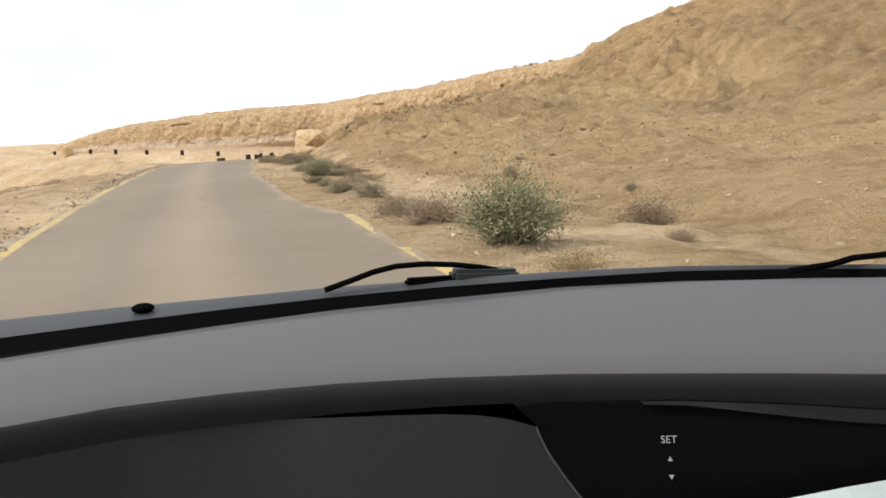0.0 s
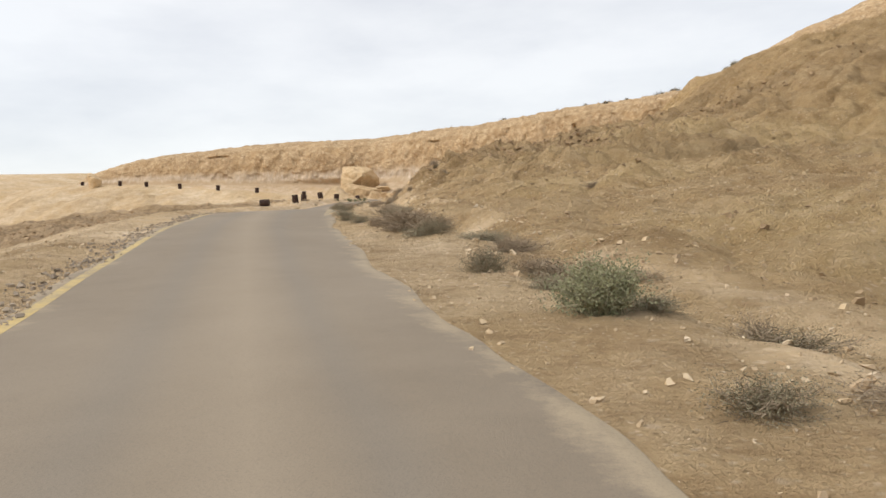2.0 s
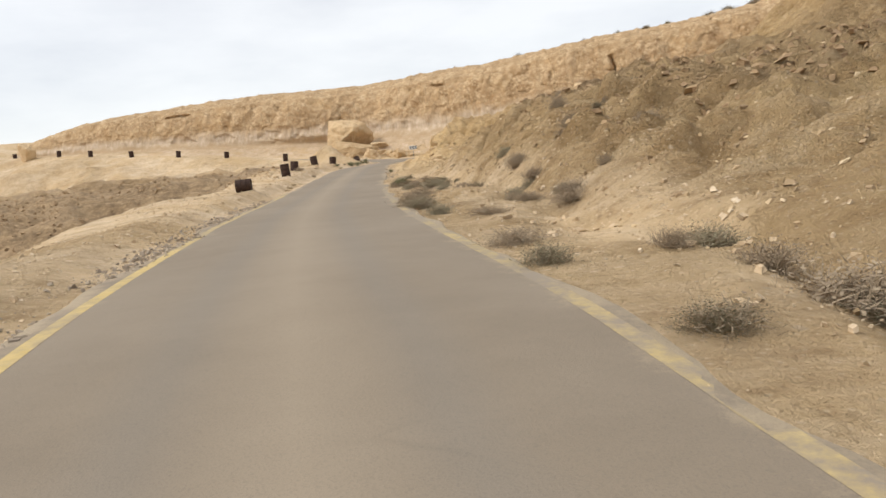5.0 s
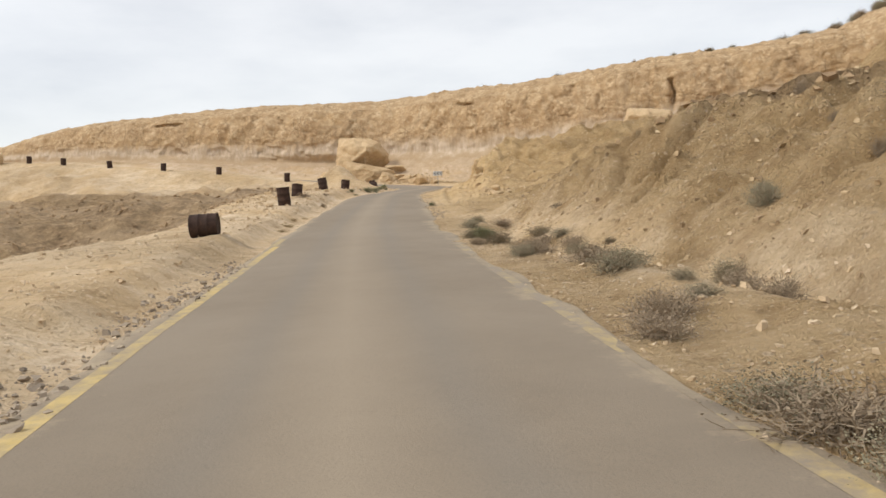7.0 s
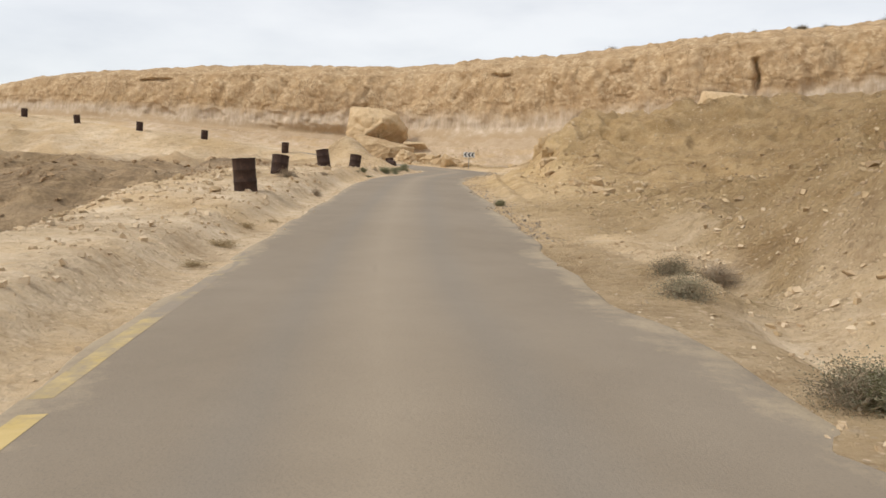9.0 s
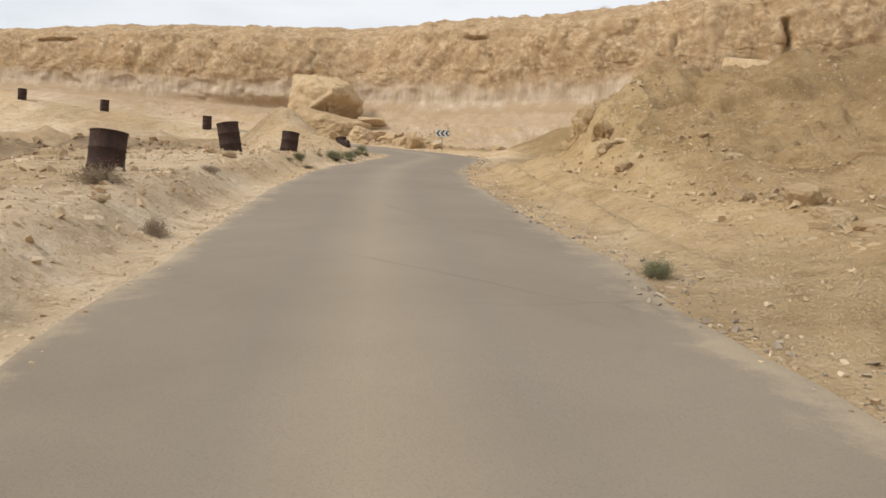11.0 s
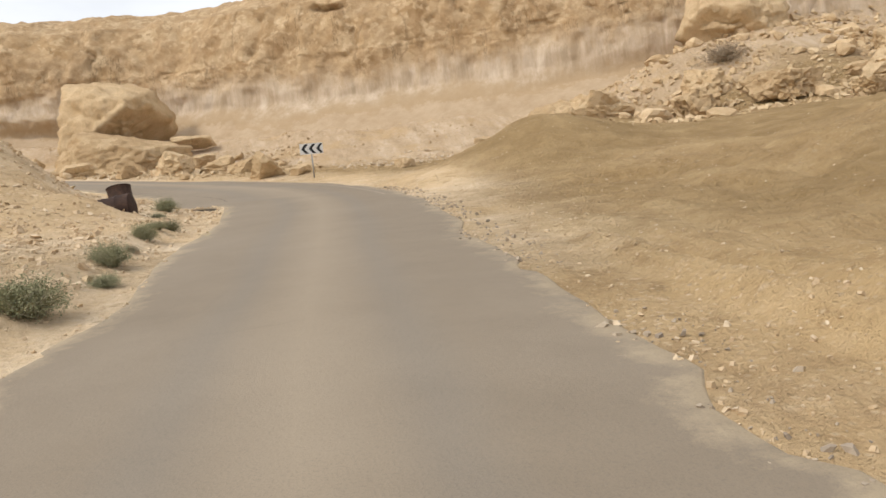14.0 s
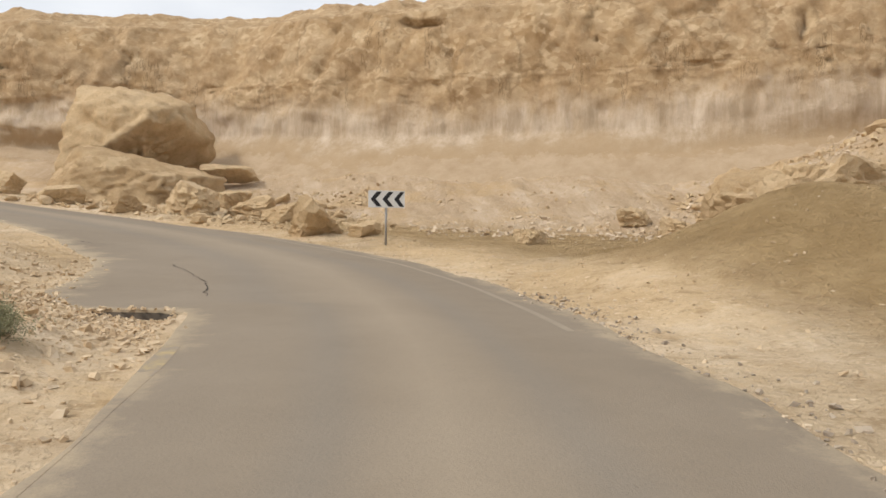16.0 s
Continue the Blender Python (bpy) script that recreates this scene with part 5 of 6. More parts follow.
# ---- oil drums along the outer edge ----
def oil_drum():
    """A rusted 200-litre drum: a shell with two rolling hoops, rims and a sunken lid."""
    ob = thing("oil_drum", 0, 0, 0, "rusty brown steel oil drum standing in the gravel", "oil drum", "drums edging the road")
    steps = [(0, 0.27), (0.012, 0.292), (0.03, 0.285), (0.27, 0.283), (0.285, 0.294), (0.30, 0.294), (0.315, 0.283), (0.56, 0.283), (0.575, 0.294), (0.59, 0.294), (0.605, 0.283), (0.84, 0.285), (0.855, 0.29)]
    bm = bmesh.new()
    rings = []
    for k, (z, r) in enumerate(steps):
        ring = []
        for a in range(28):
            t = a * 2 * math.pi / 28
            dent = 1 - 0.05 * max(0, noise.noise(Vector((math.cos(t) * 1.6, math.sin(t) * 1.6, z * 3.1 + 7))))
            ring.append(bm.verts.new((r * dent * math.cos(t), r * dent * math.sin(t), z)))
        rings.append(ring)
    for p, q in zip(rings, rings[1:]):
        for a in range(28):
            bm.faces.new((p[a], p[(a + 1) % 28], q[(a + 1) % 28], q[a]))
    bm.faces.new(rings[0][::-1])
    part("shell", bm, RUST, ob, smooth=True)
    bm = bmesh.new()
    bmesh.ops.create_cone(bm, cap_ends=True, segments=28, radius1=0.28, radius2=0.28, depth=0.01, matrix=Matrix.Translation((0, 0, 0.835)))
    part("lid", bm, RUST, ob)
    pts = [(0.288 * math.cos(a), 0.288 * math.sin(a), 0.86) for a in np.arange(29) * 2 * math.pi / 28]
    part("rim", tube_bm(pts, [0.012] * 29, 6), RUST, ob, smooth=True)
    return ob


drum = oil_drum()


def put_drum(x, y, sunk, lean=(0, 0), turn=0.0, size=1.0, label="", first=False):
    z = float(ground_height(np.array([x]), np.array([y]))[0])
    m = pose(x, y, z - sunk, lean[0], lean[1], turn) @ Matrix.Diagonal((size, size, size, 1))
    if first:
        drum.matrix_basis = m
        ob = drum
    else:
        ob = copy_thing(drum, m)
    if label:
        ob["label"] = label
    return ob


put_drum(-22.24, 93.38, 0.05, (3, -4), 10, 1.03, first=True)
put_drum(-23.31, 101.44, 0.26, (-3, 9), 50, 1.03, "rusty oil drum sunk in gravel and leaning slightly")
put_drum(-23.2, 110.34, 0.05, (-6, 8), 120, 1.02, "rusty oil drum leaning over beside the road")
put_drum(-23.0, 118.8, 0.2, (4, -8), 200, 1.12, "rusty oil drum leaning in pale rubble")
put_drum(-21.95, 130.6, 0.42, (-10, 14), 80, 1.0, "tilted rusty oil drum half buried beside the bend")
zF = float(ground_height(np.array([-21.4]), np.array([128.3]))[0])
ob = copy_thing(drum, pose(-21.38, 128.0, zF + 0.16, 0, -97, -10))
ob["label"] = "rusty oil drum lying half buried in a sand mound"
zA = float(ground_height(np.array([-20.8]), np.array([77.15]))[0])
ob = copy_thing(drum, pose(-21.13, 77.15, zA + 0.25, 0, 88, 6) @ Matrix.Diagonal((1, 1, 0.76, 1)))
ob["label"] = "rusty oil drum lying on its side in gravel"
for k, (x, y) in enumerate(((-33.4, 146.9), (-42.28, 150.6), (-49.9, 153.4), (-57.4, 155.6), (-64.8, 158.7), (-72.3, 164.3), (-83.5, 172.0))):
    put_drum(x, y, 0.1, (random.uniform(-4, 4), random.uniform(-4, 4)), k * 41, 1.12, "rusty oil drum marking the edge of the upper road")


# ---- chevron sign ----
def chevron_sign(x, y, turn):
    z = float(ground_height(np.array([x]), np.array([y]))[0])
    ob = thing("chevron_sign", x, y, z, "black and white chevron board on a grey steel post", "road sign", turn=turn)
    part("post", tube_bm([(0, 0.03, -0.3), (0, 0.03, 1.48)], [0.033, 0.033], 12), STEEL, ob, smooth=True)
    board = part("board", box_bm(1.0, 0.014, 0.46, (0, -0.02, 1.26), 0.004), SIGN_WHITE, ob, "white reflective sign board")
    for k in (-1, 0, 1):
        cx = k * 0.32 + 0.02
        bm = bmesh.new()
        pts = [(cx + 0.03, 0.2), (cx + 0.17, 0.2), (cx + 0.0, 0.0), (cx + 0.17, -0.2), (cx + 0.03, -0.2), (cx - 0.14, 0.0)]
        pts = [(min(a, 0.488), b) for a, b in pts]
        for j in (0, 1):
            vs = [bm.verts.new((a, -0.0315 + 0.003 * j, 1.26 + b)) for a, b in pts]
            if j == 0:
                front = vs
                bm.faces.new((vs[0], vs[5], vs[2], vs[1])), bm.faces.new((vs[5], vs[4], vs[3], vs[2]))
        for a in range(6):
            bm.faces.new((front[a], front[(a + 1) % 6], vs[(a + 1) % 6], vs[a]))
        bmesh.ops.recalc_face_normals(bm, faces=bm.faces)
        part("chevron", bm, SIGN_BLACK, board, "black chevron pointing along the bend")
    for h in (1.14, 1.38):
        part("clamp", box_bm(0.11, 0.05, 0.03, (0, 0.012, h), 0.004), STEEL, ob)
    return ob


chevron_sign(-16.15, 143.6, 6)


# ---- shrubs ----
def twig_mesh(seed, count, reach, flat, droop, curl=0.35, width=0.011):
    """Thin bent twigs that spread from one foot: each a ribbon of three pieces, forked once."""
    r = random.Random(seed)
    verts, faces, tips = [], [], []

    def ribbon(p, d, length, w, pieces=3):
        side = d.cross(Vector((r.gauss(0, 1), r.gauss(0, 1), r.gauss(0, 1)))).normalized()
        start = len(verts)
        for k in range(pieces + 1):
            ww = w * (1 - 0.75 * k / pieces)
            verts.extend([tuple(p + side * ww), tuple(p - side * ww)])
            if k:
                a = start + 2 * k
                faces.append((a - 2, a - 1, a + 1, a))
            d = (d + curl * Vector((r.gauss(0, 1), r.gauss(0, 1), r.gauss(0, 0.7) - droop))).normalized()
            p = p + d * (length / pieces)
            tips.append((p.copy(), d.copy()))
        return p, d

    for k in range(count):
        a, e = r.uniform(0, 6.283), r.uniform(flat, 1.45)
        d = Vector((math.cos(a) * math.cos(e), math.sin(a) * math.cos(e), math.sin(e)))
        long = reach * r.uniform(0.55, 1.05)
        p, dd = ribbon(Vector((r.gauss(0, 0.09), r.gauss(0, 0.09), -0.04)), d, long * 0.6, width)
        for j in range(3):
            ribbon(p - dd * long * 0.12 * j, (dd + 0.7 * Vector((r.gauss(0, 1), r.gauss(0, 1), r.gauss(0.2, 0.7)))).normalized(), long * r.uniform(0.25, 0.45), width * 0.7, 2)
    return verts, faces, tips


def leaf_mesh(seed, tips, per, size):
    r = random.Random(seed)
    verts, faces = [], []
    for p, d in tips:
        for k in range(per):
            q = p + Vector((r.gauss(0, 0.035), r.gauss(0, 0.035), r.gauss(0, 0.035)))
            a = (d + 0.8 * Vector((r.gauss(0, 1), r.gauss(0, 1), r.gauss(0, 1)))).normalized()
            b = a.orthogonal().normalized() * size * 0.32
            s, n = size * r.uniform(0.6, 1.3), len(verts)
            verts.extend([tuple(q), tuple(q + a * s * 0.5 + b), tuple(q + a * s), tuple(q + a * s * 0.5 - b)])
            faces.append((n, n + 1, n + 2, n + 3))
    return verts, faces


LABELS = {"dry": "dry grey-brown desert shrub of bare twigs on gravel", "grey": "low grey-green desert saltbush on stony ground", "green": "fresh green desert shrub growing beside the asphalt", "straw": "pale straw-coloured dry grass tuft"}


def shrub_kind(kind, seed):
    """One shrub about a metre wide and 0.6 m high, to be copied at other sizes."""
    ob = thing("shrub" if kind != "straw" else "grass_tuft", 0, 0, 0, LABELS[kind], "shrub" if kind != "straw" else "grass", "desert shrubs")
    if kind == "dry":
        v, f, tips = twig_mesh(seed, 260, 0.62, 0.25, 0.05, 0.35, 0.008)
        twig, leaf, lv = DRY, DRY, leaf_mesh(seed + 1, tips[::3], 1, 0.035)
    elif kind == "grey":
        v, f, tips = twig_mesh(seed, 170, 0.6, 0.2, 0.1)
        twig, leaf, lv = DRY, GREYGREEN, leaf_mesh(seed + 1, tips[::1], 2, 0.03)
    elif kind == "green":
        v, f, tips = twig_mesh(seed, 200, 0.66, 0.6, -0.08, 0.2)
        twig, leaf, lv = GREYGREEN, GREEN, leaf_mesh(seed + 1, tips, 3, 0.034)
    else:
        v, f, tips = twig_mesh(seed, 170, 0.55, 0.5, 0.1, 0.2, 0.006)
        twig, leaf, lv = STRAW, STRAW, leaf_mesh(seed + 1, tips[::5], 1, 0.04)
    for name, data, mat in (("stem", (v, f), twig), ("foliage", lv, leaf)):
        p = new(name, mesh_from(name, data[0], data[1], mat))
        p.parent = ob
    return ob


KINDS = {k: [shrub_kind(k, 300 + 10 * i + j) for j in range(n)] for i, (k, n) in enumerate((("dry", 3), ("grey", 3), ("green", 3), ("straw", 2)))}
USED = {}


def shrub(kind, x, y, w, h, z=None):
    """A shrub of that width and height standing at x, y."""
    n = USED.get(kind, 0)
    USED[kind] = n + 1
    forms = KINDS[kind]
    if z is None:
        z = float(ground_height(np.array([x]), np.array([y]))[0])
    m = pose(x, y, z - 0.02, 0, 0, (n * 77 + 13) % 360) @ Matrix.Diagonal((w, w, h / 0.6, 1))
    if n < len(forms):
        forms[n].matrix_basis = m
        return forms[n]
    return copy_thing(forms[n % len(forms)], m)


# along the right edge of the first straight
for kind, x, y, w, h in (("green", 1.03, 12.54, 1.2, 0.72), ("dry", 0.04, 14.75, 1.1, 0.5), ("dry", -0.47, 15.77, 1.0, 0.42), ("dry", 1.96, 23.84, 0.5, 0.42), ("dry", 3.19, 14.78, 0.8, 0.62), ("dry", 3.16, 13.11, 0.42, 0.32), ("grey", -2.04, 20.84, 0.85, 0.42), ("grey", -1.19, 18.35, 0.7, 0.38), ("dry", 4.17, 20.06, 0.6, 0.28)):
    shrub(kind, x, y, w, h)
for kind, x, y, w, h in (("straw", 1.46, 10.88, 0.9, 0.3), ("straw", 0.70, 13.65, 0.7, 0.3), ("green", -3.57, 27.03, 0.9, 0.52), ("grey", -4.70, 30.54, 0.7, 0.42), ("grey", -3.08, 23.80, 0.8, 0.38), ("grey", -2.61, 22.23, 0.6, 0.32), ("dry", -1.96, 22.70, 0.6, 0.26), ("grey", -3.95, 28.60, 0.8, 0.4), ("grey", -6.04, 35.90, 1.1, 0.4)):
    shrub(kind, x, y, w, h)
for kind, x, y, w, h in (("dry", -6.70, 37.56, 1.0, 0.35), ("dry", 0.76, 29.66, 0.32, 0.2), ("dry", -0.71, 46.87, 0.6, 0.3), ("dry", 2.88, 31.15, 0.4, 0.2), ("grey", -9.65, 47.41, 1.0, 0.42), ("grey", -8.68, 42.44, 0.95, 0.4), ("grey", -8.13, 41.11, 0.8, 0.42), ("dry", -7.48, 39.42, 0.8, 0.5), ("dry", -7.19, 38.76, 0.5, 0.32)):
    shrub(kind, x, y, w, h)
for kind, x, y, w, h in (("dry", -6.62, 37.84, 0.85, 0.3), ("dry", -3.10, 43.15, 0.45, 0.3), ("grey", -9.25, 44.75, 1.1, 0.42), ("grey", -10.45, 50.71, 0.9, 0.4), ("dry", -10.68, 52.53, 0.8, 0.36)):
    shrub(kind, x, y, w, h)
hedge = random.Random(31)
for k in range(32):
    y = 24.5 + 0.9 * k + hedge.uniform(-0.6, 0.6)
    x = float(np.interp(y, LINE[:, 1], LINE[:, 0])) + hedge.uniform(4.0, 5.4)
    shrub(hedge.choice(("dry", "dry", "grey")), x, y, hedge.uniform(0.8, 1.5), hedge.uniform(0.32, 0.62))
# in the ditch below the bank
for kind, x, y, w, h in (("grey", -12.26, 61.29, 1.0, 0.46), ("grey", -11.76, 58.77, 0.7, 0.48), ("dry", -10.78, 56.92, 0.9, 0.32), ("dry", -10.03, 61.40, 0.7, 0.46), ("dry", -9.37, 65.86, 0.62, 0.44), ("grey", -11.91, 69.63, 1.0, 0.44), ("grey", -13.48, 76.21, 1.0, 0.5), ("dry", -10.92, 66.33, 0.52, 0.48), ("dry", -9.73, 59.17, 0.7, 0.32), ("dry", -8.95, 58.30, 0.85, 0.34)):
    shrub(kind, x, y, w, h)
for kind, x, y, w, h in (("dry", -12.37, 65.65, 0.85, 0.58), ("grey", -13.69, 78.92, 0.95, 0.5), ("dry", -12.23, 77.38, 0.9, 0.42), ("dry", -12.10, 70.79, 1.05, 0.46), ("dry", -11.12, 67.01, 0.6, 0.42), ("grey", -11.70, 67.40, 0.5, 0.32), ("grey", -9.49, 70.31, 0.8, 0.58), ("dry", -10.45, 68.86, 0.5, 0.3), ("dry", -12.89, 73.21, 0.65, 0.42)):
    shrub(kind, x, y, w, h)
for kind, x, y, w, h in (("green", -13.78, 78.24, 0.6, 0.3), ("dry", -12.99, 73.79, 0.8, 0.55), ("dry", -11.83, 75.34, 0.95, 0.45), ("dry", -12.87, 84.98, 0.72, 0.38), ("grey", -13.74, 84.17, 0.7, 0.42), ("dry", -11.92, 72.92, 0.75, 0.4), ("dry", -7.55, 71.97, 0.65, 0.35), ("grey", -7.14, 64.61, 0.6, 0.4), ("grey", -9.29, 70.90, 0.7, 0.36), ("dry", -7.72, 64.80, 0.7, 0.42)):
    shrub(kind, x, y, w, h)
# down the gullies of the bank
for kind, x, y, w, h in (("dry", -9.47, 65.57, 0.86, 0.62), ("dry", -8.13, 69.45, 0.67, 0.51), ("dry", -7.55, 69.74, 0.67, 0.77), ("dry", -7.91, 64.31, 0.89, 0.57), ("dry", -8.39, 63.63, 0.75, 0.54), ("dry", -9.26, 62.66, 0.62, 0.51), ("grey", -9.84, 61.88, 0.75, 0.48), ("grey", -9.74, 61.11, 0.47, 0.3), ("dry", -9.82, 58.78, 0.81, 0.42), ("grey", -9.14, 58.49, 0.6, 0.35), ("dry", -6.75, 65.38, 0.53, 0.46), ("dry", -5.31, 67.33, 0.71, 0.57)):
    shrub(kind, x, y, w, h)
for kind, x, y, w, h in (("dry", -6.64, 61.02, 0.69, 0.52), ("dry", -8.18, 58.69, 0.74, 0.41), ("dry", -9.04, 57.72, 0.99, 0.37), ("grey", -10.55, 69.05, 0.66, 0.63), ("grey", -12.19, 69.04, 1.05, 0.56), ("dry", -12.36, 62.06, 1.1, 0.56), ("dry", -7.45, 69.45, 0.75, 0.51), ("grey", -9.45, 62.46, 0.67, 0.35), ("dry", -7.33, 65.57, 0.48, 0.31), ("grey", -12.46, 62.55, 1.04, 0.41), ("grey", -12.1, 60.61, 0.87, 0.42), ("dry", -12.66, 64.78, 0.69, 0.44)):
    shrub(kind, x, y, w, h)
for kind, x, y, w, h in (("grey", -11.92, 73.79, 0.82, 0.53), ("grey", -11.80, 66.33, 0.52, 0.33), ("dry", -6.70, 75.27, 0.58, 0.56), ("grey", -14.01, 82.56, 0.91, 0.55), ("grey", -14.08, 78.44, 0.78, 0.42), ("dry", -13.97, 76.30, 0.51, 0.28), ("grey", -12.23, 78.44, 0.87, 0.5), ("grey", -11.84, 77.38, 0.72, 0.38), ("dry", -11.74, 76.12, 0.85, 0.41), ("grey", -11.83, 74.96, 0.76, 0.36), ("grey", -13.18, 73.11, 0.76, 0.44), ("dry", -11.63, 73.89, 0.62, 0.32)):
    shrub(kind, x, y, w, h)
for kind, x, y, w, h in (("grey", -11.25, 74.18, 0.41, 0.33), ("dry", -9.75, 84.89, 0.77, 0.37), ("dry", -11.19, 82.47, 0.57, 0.27)):
    shrub(kind, x, y, w, h)
# on the left shoulder
for kind, x, y, w, h in (("straw", -20.60, 85.99, 0.8, 0.38), ("straw", -20.36, 83.94, 0.8, 0.3), ("straw", -20.87, 88.38, 0.5, 0.3), ("dry", -21.19, 97.55, 0.7, 0.42), ("dry", -22.40, 98.99, 0.7, 0.42), ("straw", -20.72, 89.96, 0.5, 0.25), ("dry", -22.00, 103.20, 0.5, 0.2), ("green", -15.58, 95.78, 0.25, 0.16)):
    shrub(kind, x, y, w, h)
for kind, x, y, w, h in (("green", -21.10, 118.00, 0.85, 0.40), ("green", -20.70, 119.90, 0.65, 0.34), ("green", -20.85, 121.30, 0.45, 0.24), ("grey", -21.60, 117.20, 0.4, 0.2), ("green", -21.70, 112.75, 0.42, 0.24), ("grey", -21.86, 111.70, 0.45, 0.14), ("green", -21.37, 112.30, 0.75, 0.16), ("grey", -22.60, 109.90, 0.3, 0.14), ("green", -20.86, 129.60, 0.45, 0.24), ("green", -20.93, 128.30, 0.4, 0.18), ("green", -20.63, 125.30, 0.6, 0.28), ("green", -20.48, 126.00, 0.4, 0.22), ("green", -20.70, 124.00, 0.5, 0.3), ("grey", -20.75, 122.60, 0.4, 0.2)):
    shrub(kind, x, y, w, h)


# ---- shrubs on the skyline and the slopes ----
TOP_V = np.empty(len(rock_mesh.vertices) * 3, np.float32)
rock_mesh.vertices.foreach_get("co", TOP_V)
TOP_V = TOP_V.reshape(-1, 3)


def on_cliff(x, y):
    """Height of the rock face's upper slope at x, y."""
    d = (TOP_V[:, 0] - x) ** 2 + (TOP_V[:, 1] - y) ** 2
    return float(TOP_V[np.argmin(d), 2])


for kind, x, y, w, h in (("grey", 0.8, 168.8, 1.7, 1.3), ("dry", 10.5, 164.5, 1.2, 0.8), ("grey", 15.5, 163.2, 1.2, 1.1), ("dry", 19.7, 162.2, 1.1, 0.8), ("grey", 26, 160.5, 3.0, 1.3), ("grey", 29, 159.5, 2.6, 1.2), ("grey", 32, 158.8, 2.4, 1.3)):
    shrub(kind, x, y, w, h, on_cliff(x, y))
for kind, x, y, w, h in (("grey", 34.5, 158.0, 2.2, 1.5), ("grey", 36.5, 157.4, 2.6, 1.6), ("grey", 39, 156.6, 2.4, 1.5), ("dry", 6, 165.5, 0.9, 0.6), ("dry", -9.5, 172.5, 0.9, 0.6), ("grey", 22.5, 161.2, 1.6, 0.8), ("grey", 18, 156.5, 1.4, 0.8)):
    shrub(kind, x, y, w, h, on_cliff(x, y))
shrub("dry", 5.2, 145.6, 2.2, 1.4)
brow = random.Random(77)
for k in range(16):
    x = 24 + 18 * brow.random()
    y = 160.2 - 0.28 * (x - 26) + brow.uniform(-2.5, 1.5)
    shrub(brow.choice(("grey", "dry", "grey")), x, y, brow.uniform(1.6, 3.0), brow.uniform(0.9, 1.6), on_cliff(x, y))


# ---- the car, standing where the drive begins ----
DASH, DASH_DARK = plain("grey_dashboard_plastic", (0.112, 0.11, 0.117), 0.62, 0, 0.12, 180), plain("dark_dashboard_plastic", (0.038, 0.039, 0.044), 0.55, 0, 0.12, 180)
# first one: the dashboard grey again, darkened to paint in shade
DASH_SHADED, DASH_EDGE_DARK = plain("shaded_dashboard_plastic", (0.075, 0.073, 0.078), 0.65, 0, 0.12, 180), plain("black_trim_plastic", (0.02, 0.02, 0.022), 0.5, 0, 0.1, 180)
GLOSS, RUBBER = plain("glossy_black_panel", (0.005, 0.005, 0.006), 0.3, 0, 0.0, 30, 0.12), plain("black_rubber", (0.004, 0.004, 0.0045), 0.9, 0, 0.0, 30, 0.02)
COWL, LETTER = plain("weathered_black_cowl", (0.05, 0.055, 0.06), 0.5, 0, 0.3, 60), plain("pale_lettering", (0.6, 0.6, 0.6), 0.5)
CAR_PAINT, PAPER = plain("silver_car_paint", (0.35, 0.36, 0.37), 0.3, 0.5, 0.05), plain("printed_paper", (0.62, 0.72, 0.74), 0.8, 0, 0.1)
UP = 1.49


def strip(curves, smooth=True):
    """A surface lofted through curves of equally many points, given from the driver's eye."""
    bm = bmesh.new()
    rows = [[bm.verts.new((x, y, z + UP)) for x, y, z in c] for c in curves]
    for a, b in zip(rows, rows[1:]):
        for k in range(len(a) - 1):
            bm.faces.new((a[k], a[k + 1], b[k + 1], b[k]))
    bmesh.ops.recalc_face_normals(bm, faces=bm.faces)
    return bm


